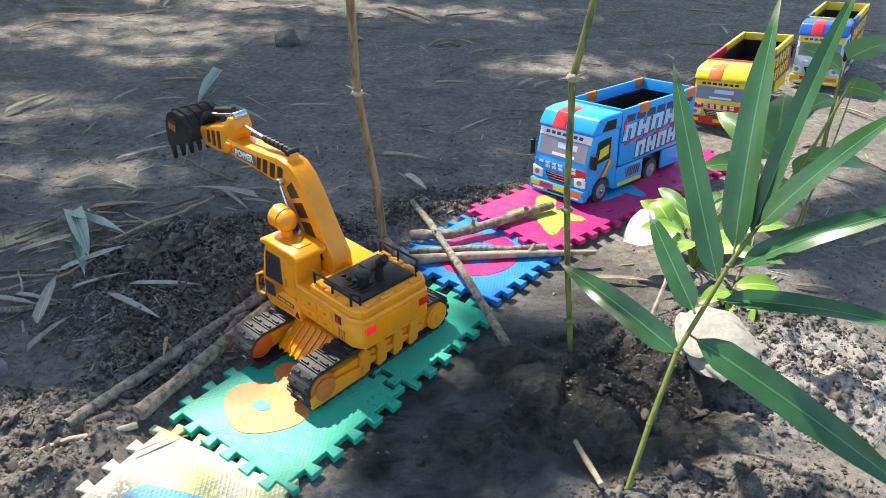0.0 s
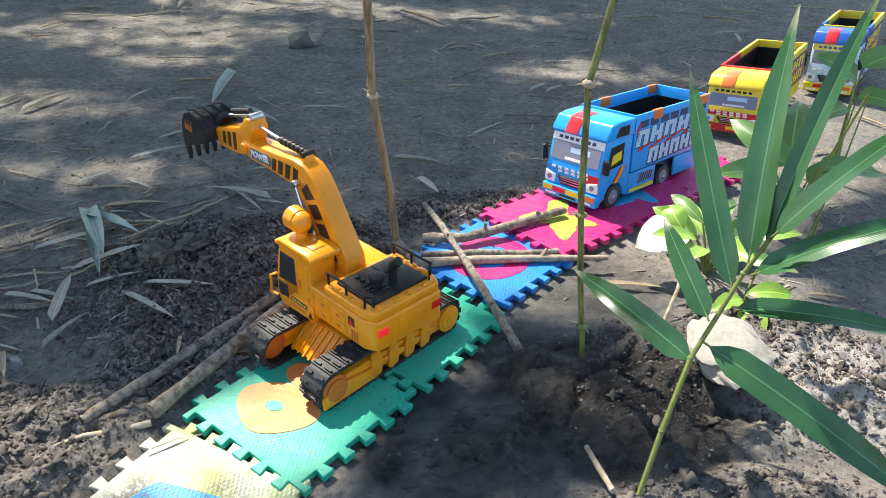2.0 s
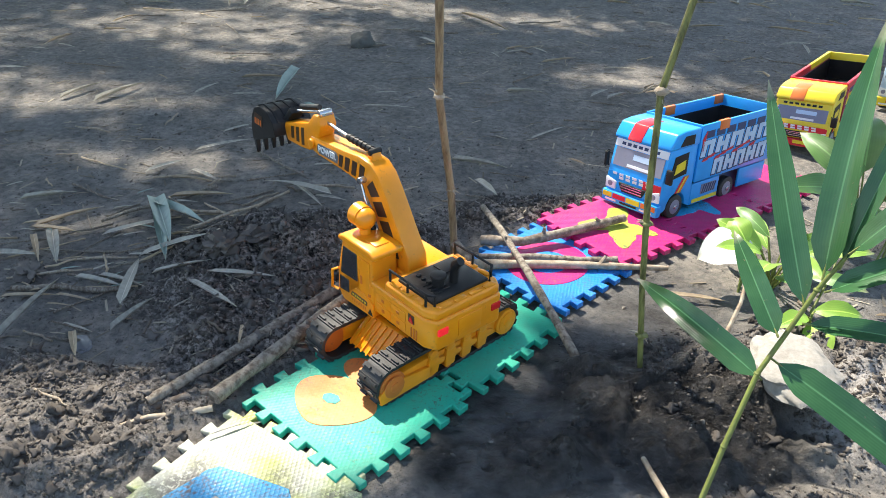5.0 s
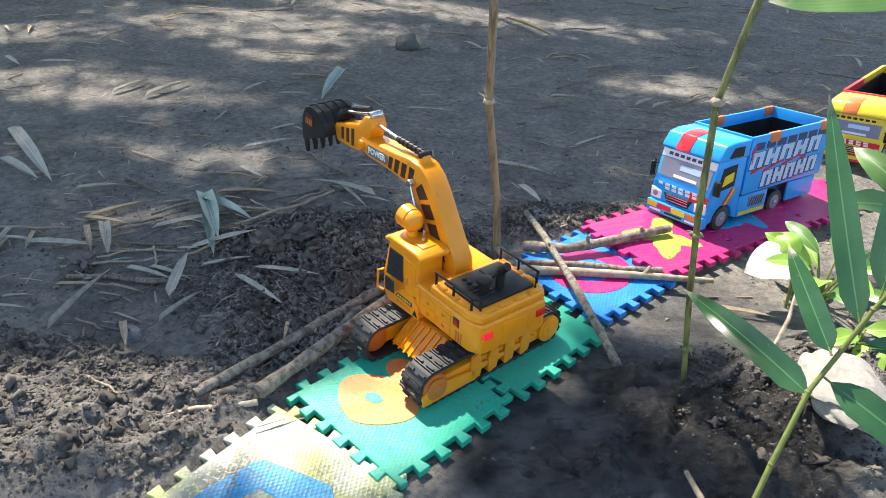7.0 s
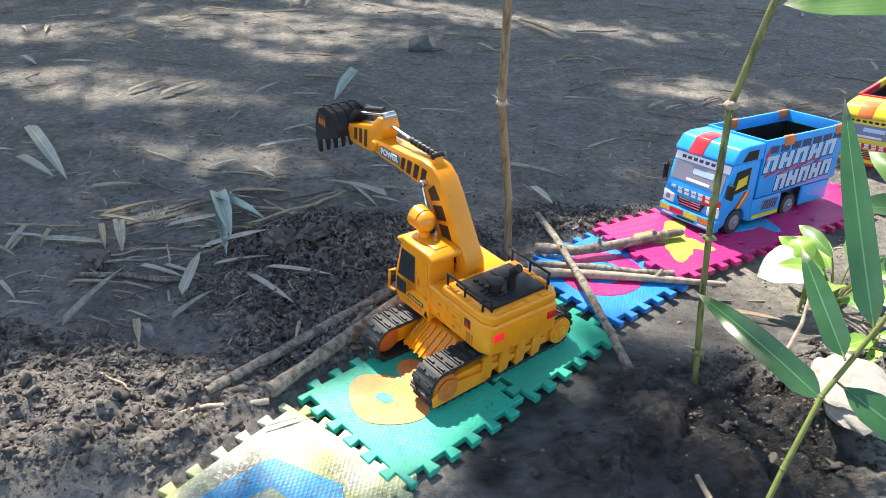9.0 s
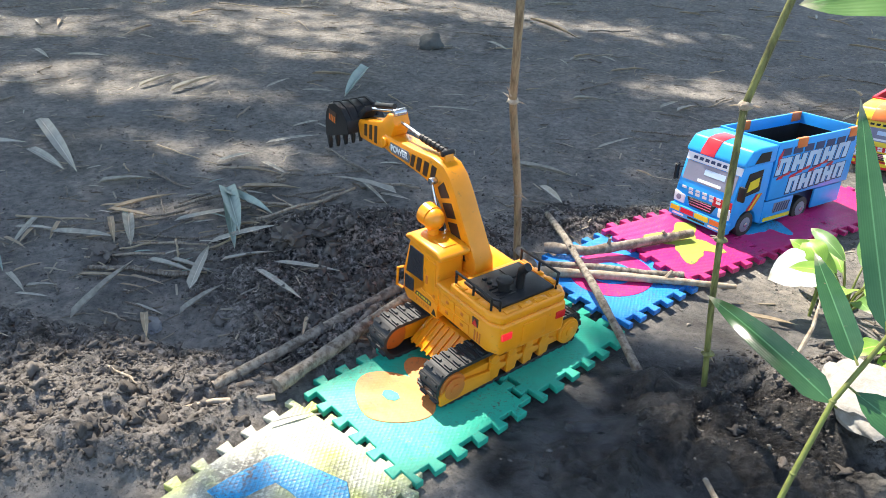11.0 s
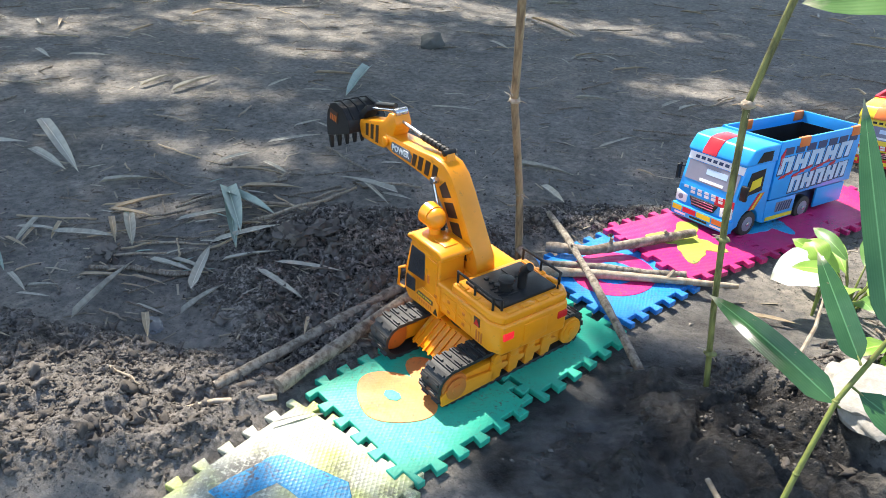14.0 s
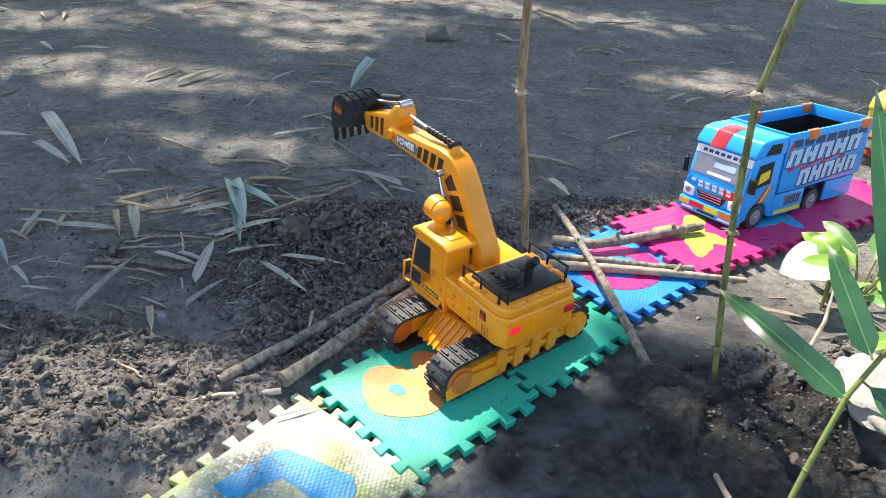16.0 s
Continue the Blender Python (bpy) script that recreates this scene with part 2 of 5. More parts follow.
# ---- builders ----
def part(name, bm, mat, parent=None, label="", smooth=True, m=None):
    me = bpy.data.meshes.new(name)
    if m is not None:
        bm.transform(m)
    bmesh.ops.recalc_face_normals(bm, faces=bm.faces)
    bm.to_mesh(me)
    bm.free()
    me.materials.append(mat)
    if smooth:
        me.shade_smooth()
        me.set_sharp_from_angle(angle=radians(38))
    ob = new(name, me)
    ob.parent = parent
    if label:
        tagged(ob, label)
    return ob


def thing(name, m, label, category, group=""):
    ob = new(name)
    ob.empty_display_size = 0.05
    ob.matrix_world = m
    return tagged(ob, label, category, group)


def box(x0, x1, y0, y1, z0, z1, bev=0.0, seg=2):
    bm = bmesh.new()
    bmesh.ops.create_cube(bm, size=1)
    bm.transform(Matrix.Translation(((x0 + x1) / 2, (y0 + y1) / 2, (z0 + z1) / 2)) @ Matrix.Diagonal((x1 - x0, y1 - y0, z1 - z0, 1)))
    if bev:
        bmesh.ops.bevel(bm, geom=bm.edges[:], offset=bev, segments=seg, affect="EDGES", profile=0.5)
    return bm


def join(*bms):
    out = bmesh.new()
    for b in bms:
        me = bpy.data.meshes.new("tmp")
        b.to_mesh(me)
        b.free()
        out.from_mesh(me)
        bpy.data.meshes.remove(me)
    return out


def prism(points, a, b, axis="x", bev=0.0, seg=2):
    """A closed outline in the plane across the axis, drawn out from a to b. axis x: (y, z); y: (x, z); z: (x, y)."""
    place = {"x": lambda p, k: (k, p[0], p[1]), "y": lambda p, k: (p[0], k, p[1]), "z": lambda p, k: (p[0], p[1], k)}[axis]
    bm = bmesh.new()
    f = bm.faces.new([bm.verts.new(place(p, a)) for p in points])
    r = bmesh.ops.extrude_face_region(bm, geom=[f])
    d = Vector(place((0, 0), b - a))
    bmesh.ops.translate(bm, verts=[v for v in r["geom"] if isinstance(v, bmesh.types.BMVert)], vec=d)
    bmesh.ops.recalc_face_normals(bm, faces=bm.faces)
    if bev:
        edges = [e for e in bm.edges if len(e.link_faces) == 2 and e.calc_face_angle(0) > 0.5]
        bmesh.ops.bevel(bm, geom=edges, offset=bev, segments=seg, affect="EDGES", profile=0.5)
    return bm


def tube(points, radii, seg=8, caps=True):
    pts = [Vector(p) for p in points]
    if not isinstance(radii, (list, tuple)):
        radii = [radii] * len(pts)
    bm = bmesh.new()
    rings = []
    for i, p in enumerate(pts):
        d = (pts[min(i + 1, len(pts) - 1)] - pts[max(i - 1, 0)]).normalized()
        u = d.cross(Vector((0.31, 0.17, 0.93)))
        if u.length < 0.05:
            u = d.cross(Vector((1, 0, 0)))
        u.normalize()
        v = d.cross(u)
        rings.append([bm.verts.new(p + (u * math.cos(k * math.tau / seg) + v * math.sin(k * math.tau / seg)) * radii[i]) for k in range(seg)])
    for a, b in zip(rings, rings[1:]):
        for k in range(seg):
            bm.faces.new((a[k], a[(k + 1) % seg], b[(k + 1) % seg], b[k]))
    if caps:
        bm.faces.new(rings[0][::-1]), bm.faces.new(rings[-1])
    return bm


def drum(r, a, b, c=(0, 0), axis="x", seg=24, bev=0.0):
    pts = [(c[0] + r * math.cos(k * math.tau / seg), c[1] + r * math.sin(k * math.tau / seg)) for k in range(seg)]
    return prism(pts, a, b, axis, bev, 2)


def ball(r, c, sub=2, squash=(1, 1, 1), rough=0.0, seed=0):
    bm = bmesh.new()
    bmesh.ops.create_icosphere(bm, subdivisions=sub, radius=1)
    for v in bm.verts:
        k = 1 + rough * noise.fractal(v.co * 1.7 + Vector((seed * 3.1, seed, 0)), 1.0, 2.0, 3)
        v.co = Vector((v.co.x * squash[0], v.co.y * squash[1], v.co.z * squash[2])) * r * k + Vector(c)
    return bm


def letters(text, size, mat, parent, m, depth=0.0006, name="lettering"):
    cu = bpy.data.curves.new("text", "FONT")
    cu.body, cu.size, cu.extrude, cu.align_x, cu.align_y, cu.offset = text, size, depth, "CENTER", "CENTER", 0.0006
    tmp = bpy.data.objects.new("text", cu)
    scene.collection.objects.link(tmp)
    me = bpy.data.meshes.new_from_object(tmp.evaluated_get(bpy.context.evaluated_depsgraph_get()))
    bpy.data.objects.remove(tmp)
    me.materials.clear()
    me.materials.append(mat)
    me.transform(m)
    ob = new(name, me)
    ob.parent = parent
    return ob


# ---- ground ----
@functools.lru_cache(maxsize=None)
def lattice(shape, seed):
    return np.random.default_rng(seed).random(shape)


def value_noise(x, y, scale, seed):
    """Smooth noise from 0 to 1 over arrays of places; scale is the size of a cell in metres."""
    g = lattice((256, 256), seed)
    u, v = x / scale, y / scale
    i, j = np.floor(u).astype(int), np.floor(v).astype(int)
    a, b = u - i, v - j
    a, b = a * a * (3 - 2 * a), b * b * (3 - 2 * b)
    i0, j0, i1, j1 = i % 256, j % 256, (i + 1) % 256, (j + 1) % 256
    return (g[i0, j0] * (1 - a) + g[i1, j0] * a) * (1 - b) + (g[i0, j1] * (1 - a) + g[i1, j1] * a) * b


def domes(x, y, scale, seed):
    """Packed rounded lumps of uneven height, from 0 to 1, one to a jittered cell of the given size."""
    g = lattice((3, 256, 256), seed)
    u, v = x / scale, y / scale
    i, j = np.floor(u).astype(int), np.floor(v).astype(int)
    best = np.zeros(x.shape)
    for a in (-1, 0, 1):
        for b in (-1, 0, 1):
            p, q = (i + a) % 256, (j + b) % 256
            d = np.hypot(i + a + g[0][p, q] - u, j + b + g[1][p, q] - v)
            k = 0.35 + 0.65 * g[2][p, q]
            best = np.maximum(best, k * np.sqrt(np.clip(1 - (d / 0.95) ** 2, 0, 1)))
    return best


def blob(x, y, cx, cy, rx, ry, turn=0.0):
    """1 in the middle of an oval, 0 outside it."""
    c, s = math.cos(radians(turn)), math.sin(radians(turn))
    u, v = ((x - cx) * c + (y - cy) * s) / rx, (-(x - cx) * s + (y - cy) * c) / ry
    return np.clip(1.25 - (u * u + v * v), 0, 1) ** 1.0


def tilled_at(x, y):
    """How crumbly the soil is."""
    wob = 0.10 * (value_noise(x, y, 0.13, 5) - 0.5)
    k = np.maximum.reduce([
        blob(x + wob, y, -0.38, 1.12, 0.29, 0.28), blob(x, y + wob, -0.29, 0.92, 0.24, 0.12, 62), blob(x, y + wob, -0.72, 0.52, 0.60, 0.22, 12), blob(x, y, -0.30, 1.30, 0.30, 0.16, 20),
        blob(x + wob, y + wob, 0.56, 0.98, 0.17, 0.22, -25), blob(x, y, 0.82, 1.05, 0.24, 0.22), 0.8 * blob(x, y, 0.68, 0.66, 0.3, 0.12, 15),
        0.7 * blob(x + wob, y, 0.16, 1.62, 0.30, 0.10, 30)])
    return np.clip(k * 1.3, 0, 1)


def churned_at(x, y):
    """How far the wet mud is heaped up in lumps."""
    wob = 0.10 * (value_noise(x, y, 0.07, 6) - 0.5)
    return np.clip(1.4 * np.maximum(blob(x + wob, y - wob, 0.55, 0.92, 0.23, 0.17, 18), 0.5 * blob(x, y + wob, 0.30, 0.74, 0.10, 0.05, 30)), 0, 1)


def crust_at(x, y):
    """How far the sand has dried to a pale crust."""
    wob = 0.16 * (value_noise(x, y, 0.06, 15) - 0.5)
    return np.clip(1.4 * blob(x + wob, y, 0.92, 0.99, 0.22, 0.14, 10), 0, 1)


def wet_at(x, y):
    wob = 0.12 * (value_noise(x, y, 0.09, 8) - 0.5)
    k = np.maximum.reduce([blob(x + wob, y, 0.29, 0.86, 0.20, 0.28, -25), blob(x, y + wob, 0.24, 0.68, 0.18, 0.14), blob(x + wob, y + wob, 0.53, 0.88, 0.24, 0.16, 14), 0.40 * blob(x, y + wob, 0.50, 1.24, 0.22, 0.24)])
    return np.clip((k - 0.10) * 2.0, 0, 1) * (1 - 0.25 * value_noise(x, y, 0.035, 9))


ROAD = np.array([(-0.34, -0.03), (-0.240, 0.241), (-0.146, 0.515), (-0.040, 0.779), (0.096, 1.043), (0.234, 1.334), (0.376, 1.55), (0.561, 1.771), (0.746, 1.99), (0.93, 2.21)])


def road_gap(x, y):
    """Distance from the middle line of the row of mats."""
    d = np.full(x.shape, 9.0)
    for (ax, ay), (bx, by) in zip(ROAD, ROAD[1:]):
        k = np.clip(((x - ax) * (bx - ax) + (y - ay) * (by - ay)) / ((bx - ax) ** 2 + (by - ay) ** 2), 0, 1)
        d = np.minimum(d, np.hypot(x - ax - k * (bx - ax), y - ay - k * (by - ay)))
    return d


def ground_z(x, y):
    x, y = np.asarray(x, float), np.asarray(y, float)
    t, w, m = tilled_at(x, y), wet_at(x, y), churned_at(x, y)
    t = np.maximum(t * (1 - 0.9 * w), m)
    off = np.clip((road_gap(x, y) - 0.135) / 0.07, 0, 1)
    z = 0.020 * (value_noise(x, y, 0.9, 1) - 0.5) + 0.009 * (value_noise(x, y, 0.21, 2) - 0.5) + 0.0035 * (value_noise(x, y, 0.05, 3) - 0.5)
    u = x + 0.018 * value_noise(x, y, 0.03, 21) + 0.007 * value_noise(x, y, 0.011, 22)
    v = y + 0.018 * value_noise(x, y, 0.03, 23) + 0.007 * value_noise(x, y, 0.011, 24)
    lump = np.zeros(x.shape)
    for s, a, sd in ((0.090, 0.030, 11), (0.041, 0.022, 12), (0.019, 0.012, 13), (0.010, 0.005, 14)):
        lump += a * (domes(u, v, s, sd) - 0.42)
    z = z + t * (lump * (1.25 + 0.35 * m) + 0.008)
    smear = value_noise(x * 0.9 + y * 0.5, (y - x * 0.5) * 3.0, 0.045, 31) + 0.5 * value_noise(x, y, 0.016, 32)
    z = z + w * (1 - m) * (-0.010 + 0.008 * (smear - 0.75))
    z = z + 0.035 * blob(x, y, -0.40, 1.24, 0.22, 0.12, 15) * (0.5 + value_noise(x, y, 0.04, 41)) + 0.012 * blob(x, y, -0.72, 0.55, 0.5, 0.2)
    z = z + 0.022 * blob(x, y, 0.86, 1.06, 0.3, 0.2) + 0.015 * blob(x, y, 0.60, 1.02, 0.12, 0.16)
    far = np.clip((np.hypot(x, y - 1.5) - 6) / 20, 0, 1)
    z = z + far * 0.5 * (value_noise(x, y, 9.0, 51) - 0.5)
    return z * off + (1 - off) * -0.006


def steps(a, b, fine, lo, hi, coarse, end):
    core = np.arange(a, b, fine)
    left = np.arange(lo, a, coarse)
    right = np.arange(b, hi, coarse)
    grow = [0.05]
    while sum(grow) < end:
        grow.append(grow[-1] * 1.22)
    out = np.cumsum(grow)
    return np.concatenate([(lo - out)[::-1], left, core, right, right[-1] + out])


gx = steps(-1.15, 1.05, 0.0042, -3.4, 1.9, 0.028, 90)
gy = steps(0.28, 1.75, 0.0042, -0.4, 4.6, 0.028, 90)
GX, GY = np.meshgrid(gx, gy)
GZ = ground_z(GX, GY)
nx, ny = len(gx), len(gy)
me = bpy.data.meshes.new("ground")
idx = np.arange(nx * ny).reshape(ny, nx)
quads = np.stack([idx[:-1, :-1], idx[:-1, 1:], idx[1:, 1:], idx[1:, :-1]], -1).reshape(-1, 4)
me.vertices.add(nx * ny)
me.vertices.foreach_set("co", np.stack([GX, GY, GZ], -1).ravel())
me.loops.add(quads.size)
me.loops.foreach_set("vertex_index", quads.ravel())
me.polygons.add(len(quads))
me.polygons.foreach_set("loop_start", np.arange(0, quads.size, 4))
me.update(calc_edges=True)
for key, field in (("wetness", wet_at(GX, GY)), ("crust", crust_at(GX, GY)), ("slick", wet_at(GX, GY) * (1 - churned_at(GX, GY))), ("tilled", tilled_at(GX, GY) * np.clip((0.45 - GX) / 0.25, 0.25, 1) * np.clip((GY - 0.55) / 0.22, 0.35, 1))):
    me.attributes.new(key, "FLOAT", "POINT").data.foreach_set("value", field.ravel().astype(np.float32))
me.shade_smooth()
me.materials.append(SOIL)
tagged(new("ground", me), "dark grey volcanic sand, packed flat, dug over and muddy in places", "ground", kind="structure")


def gz(x, y):
    return float(ground_z(np.array([x]), np.array([y]))[0])


def turned(x, y, z, heading):
    """A pose on the ground whose +y axis points the given degrees from +y towards +x."""
    return pose(x, y, z, 0, 0, -heading)


# ---- puzzle mats ----
MAT, TOOTH, THICK = 0.288, 0.020, 0.013


def jigsaw():
    pts = []
    h, t, n = MAT / 2, TOOTH / 2, 6
    p = MAT / n
    for side in range(4):
        c, s = math.cos(side * math.pi / 2), math.sin(side * math.pi / 2)
        for k in range(n):
            u = -h + k * p
            row = [(u + 0.10 * p, -t), (u + 0.02 * p, t), (u + 0.52 * p, t), (u + 0.44 * p, -t)]
            if k == 0:
                row = [(u + t, t), (u + 0.52 * p, t), (u + 0.44 * p, -t)]
            if k == n - 1:
                row = row[:-1] + [(u + 0.44 * p, -t), (u + 0.98 * p - t * 0.9, -t)]
            for a, b in row:
                q = (a, -(h + b))
                pts.append((q[0] * c - q[1] * s, q[0] * s + q[1] * c))
    return pts


def outline(kind):
    if kind == "pear":
        return [((0.088 + 0.014 * math.cos(2 * a)) * math.cos(a) - 0.004, (0.080 - 0.012 * math.sin(a)) * math.sin(a)) for a in np.linspace(0, math.tau, 40, endpoint=False)]
    if kind == "ring":
        return [(0.092 * math.cos(a), 0.105 * math.sin(a)) for a in np.linspace(0, math.tau, 40, endpoint=False)]
    if kind == "hole":
        return [(0.026 * math.cos(a) - 0.012, 0.018 * math.sin(a) - 0.010) for a in np.linspace(0.3, math.tau + 0.3, 7, endpoint=False)]
    if kind == "bird":
        reach = (0.105, 0.060, 0.034, 0.045, 0.100, 0.095, 0.050, 0.034, 0.070, 0.100, 0.060, 0.036, 0.060, 0.112, 0.080, 0.060)
        out = []
        for i in range(64):
            k, f = i // 4, (1 - math.cos((i % 4) / 4 * math.pi)) / 2
            r, a = reach[k] * (1 - f) + reach[(k + 1) % 16] * f, i / 64 * math.tau
            out.append((r * math.cos(a), r * math.sin(a) * 1.1))
        return out
    if kind == "bent":
        return [(-0.080, -0.013), (-0.076, 0.019), (-0.065, 0.035), (-0.004, 0.050), (0.0565, 0.063), (0.080, 0.046), (0.091, 0.013), (0.056, -0.005), (0.032, -0.008), (0.002, -0.007), (-0.026, -0.009), (-0.036, -0.041), (-0.044, -0.087), (-0.092, -0.087), (-0.088, -0.047)]
    up = [(0.105 * math.cos(a), 0.115 * math.sin(a) - 0.02) for a in np.linspace(0, math.pi, 18)]
    down = [(0.055 * math.cos(a), 0.060 * math.sin(a) - 0.02) for a in np.linspace(math.pi, 0, 14)]
    return [(0.105, -0.11)] + up + [(-0.105, -0.11), (-0.055, -0.11)] + down + [(0.055, -0.11)]


def mat(x, y, heading, colour, label, inset=None, hole=None, dz=0.0, tilt=(0, 0), inset_turn=0.0, grow=1.0, shift=(0, 0)):
    ob = thing("puzzle_mat", turned(x, y, dz, heading) @ pose(0, 0, 0, tilt[0], tilt[1], 0), label, "foam mat", "row of foam puzzle mats")
    part("mat_body", prism(jigsaw(), 0, THICK, "z", 0.0012, 1), colour, ob, smooth=False)
    spin = Matrix.Translation((shift[0], shift[1], 0)) @ Matrix.Rotation(radians(inset_turn), 4, "Z") @ Matrix.Diagonal((grow, grow, 1, 1))
    if inset and inset[0] == "pear":
        part("inset_leaf", prism([(-0.040 + 0.050 * math.cos(a), 0.052 + 0.032 * math.sin(a)) for a in np.linspace(0, math.tau, 20, endpoint=False)], THICK - 0.004, THICK + 0.0008, "z", 0.0006, 1), F_ORANGE, ob, "orange leaf-shaped inset", False)
    if inset:
        part("inset", prism(outline(inset[0]), THICK - 0.004, THICK + 0.0012, "z", 0.0008, 1), inset[1], ob, inset[2], False, spin)
    if hole:
        part("inset_centre", prism(outline("hole" if hole[0] == "hole" else hole[0]), THICK - 0.004, THICK + 0.0020, "z", 0.0006, 1), hole[1], ob, hole[2], False, spin @ Matrix.Diagonal((hole[3], hole[3], 1, 1)))
    return ob


# ---- sticks, poles ----
def wavy(a, b, n, amp, seed):
    rng = random.Random(seed)
    a, b = Vector(a), Vector(b)
    out = []
    for i in range(n):
        k = i / (n - 1)
        j = amp * (1 if 0 < i < n - 1 else 0.3)
        out.append(a.lerp(b, k) + Vector((rng.uniform(-j, j), rng.uniform(-j, j), rng.uniform(-j, j) * 0.5)))
    return out


def stick(pts, r0, r1, material, label, seed=0, name="stick", stubs=0):
    rng = random.Random(seed)
    fine = []
    for i in range(len(pts) - 1):
        for k in range(4):
            fine.append(Vector(pts[i]).lerp(Vector(pts[i + 1]), k / 4))
    fine.append(Vector(pts[-1]))
    n = len(fine)
    radii = [(r0 + (r1 - r0) * i / (n - 1)) * rng.uniform(0.88, 1.12) for i in range(n)]
    ob = thing(name, Matrix.Translation(fine[0]), label, "stick", "sticks beside the mats")
    inv = Matrix.Translation(-fine[0])
    part("wood", tube(fine, radii, 10), material, ob, m=inv)
    for s in range(stubs):
        i = rng.randrange(2, n - 2)
        d = Vector((rng.uniform(-1, 1), rng.uniform(-1, 1), rng.uniform(0.1, 0.9))).normalized()
        part("twig_stub", tube([fine[i], fine[i] + d * r0 * 2.2], [r0 * 0.5, r0 * 0.3], 6), material, ob, m=inv)
    return ob


def culm(pts, radii, material, nodes, label):
    ob = thing("bamboo_pole", Matrix.Translation(pts[0]), label, "bamboo pole", "bamboo poles pushed into the sand")
    inv = Matrix.Translation(-Vector(pts[0]))
    fine, rr = [], []
    for i in range(len(pts) - 1):
        for k in range(5):
            fine.append(Vector(pts[i]).lerp(Vector(pts[i + 1]), k / 5))
            rr.append(radii[i] + (radii[i + 1] - radii[i]) * k / 5)
    fine.append(Vector(pts[-1]))
    rr.append(radii[-1])
    part("culm", tube(fine, rr, 12), material, ob, m=inv)
    rng = random.Random(len(label))
    for p, r, big in nodes:
        p = Vector(p)
        knot = part("node", ball(1, p, 2, (r * 1.45, r * 1.45, r * (1.0 if big else 0.6)), 0.25, 3), NODE_PALE if big else material, ob, "pale knotted node with root stubs" if big else "", m=inv)
        for _ in range(7 if big else 2):
            d = Vector((rng.uniform(-1, 1), rng.uniform(-1, 1), rng.uniform(-0.5, 0.6))).normalized()
            tip = p + d * r * rng.uniform(2.2, 4.2)
            part("root_stub", tube([p, p.lerp(tip, 0.6) + Vector((0, 0, 0.002)), tip], [r * 0.35, r * 0.2, r * 0.06], 5), NODE_PALE, knot, m=inv)
    return ob


culm([(0.004, 1.337, -0.05), (0, 1.33, 0.045), (-0.007, 1.315, 0.178), (-0.031, 1.28, 0.406), (-0.027, 1.25, 0.61), (-0.024, 1.20, 0.98)], [0.0090, 0.0090, 0.0088, 0.0086, 0.0086, 0.0084], CULM_DRY,
     [((-0.031, 1.28, 0.406), 0.0085, True), ((-0.007, 1.315, 0.178), 0.0085, False)], "brown dry bamboo pole standing in the sand behind the excavator")
culm([(0.452, 1.01, -0.05), (0.447, 1.017, 0.0), (0.424, 1.04, 0.17), (0.408, 1.06, 0.325), (0.399, 1.10, 0.517), (0.425, 1.13, 0.66), (0.485, 1.17, 0.95)], [0.0054, 0.0055, 0.0057, 0.0060, 0.0062, 0.0063, 0.0062], CULM_GREEN,
     [((0.399, 1.10, 0.517), 0.0085, True), ((0.411, 1.056, 0.29), 0.0085, False), ((0.438, 1.026, 0.07), 0.0085, False)], "green bamboo pole leaning out of the mud beside the mats")

mat(-0.146, 0.515, 19.0, F_YELLOW, "lime yellow foam puzzle mat with a blue bent inset, muddy", ("bent", F_SKY, "blue bent inset"), dz=-0.004)
mat(-0.240, 0.241, 19.0, F_YELLOW, "pale yellow foam puzzle mat lying at the start of the row", dz=-0.004)
mat(-0.040, 0.779, 28.5, F_GREEN, "teal foam puzzle mat with an orange fruit inset", ("pear", F_ORANGE, "orange fruit-shaped inset"), ("hole", F_GREEN, "small teal centre piece", 0.9), inset_turn=12, grow=0.80, shift=(-0.022, -0.030))
mat(0.096, 1.043, 27.0, F_GREEN, "teal green foam puzzle mat under the excavator tracks", dz=0.0005)
mat(0.228, 1.330, 31.0, F_BLUE, "blue foam puzzle mat with a pink ring inset below the sticks", ("ring", F_PINK, "pink ring inset"), ("ring", F_BLUE, "blue middle of the ring", 0.5), dz=0.003, tilt=(-1.0, 0))
mat(0.376, 1.550, 40.0, F_PINK, "bright pink foam puzzle mat with a yellow-green figure inset", ("bird", F_LIME, "yellow-green figure inset"), dz=0.010, tilt=(-1.5, 0), inset_turn=30)
mat(0.561, 1.771, 40.0, F_PINK, "pink foam puzzle mat with a pale blue figure inset", ("bird", F_SKY, "pale blue figure inset"), dz=0.006)
mat(0.746, 1.992, 40.0, F_PINK, "pink foam puzzle mat between two toy trucks")

stick([(-0.378, 0.652, 0.026), (-0.350, 0.71, 0.028), (-0.315, 0.78, 0.030), (-0.255, 0.92, 0.030), (-0.165, 1.13, 0.032)], 0.0095, 0.0120, STICK, "weathered straight stick lying along the mats", 1)
stick([(-0.272, 0.690, 0.030), (-0.235, 0.80, 0.032), (-0.185, 0.96, 0.034), (-0.115, 1.16, 0.035)], 0.0130, 0.0120, STICK, "thick mottled stick lying against the mats", 2)
stick([(-0.376, 0.648, 0.014), (-0.33, 0.690, 0.016), (-0.286, 0.715, 0.018), (-0.25, 0.80, 0.020), (-0.222, 0.90, 0.022), (-0.212, 0.975, 0.03)], 0.0075, 0.0095, STICK_DARK, "bent grey branch lying in the loose soil", 3, stubs=2)
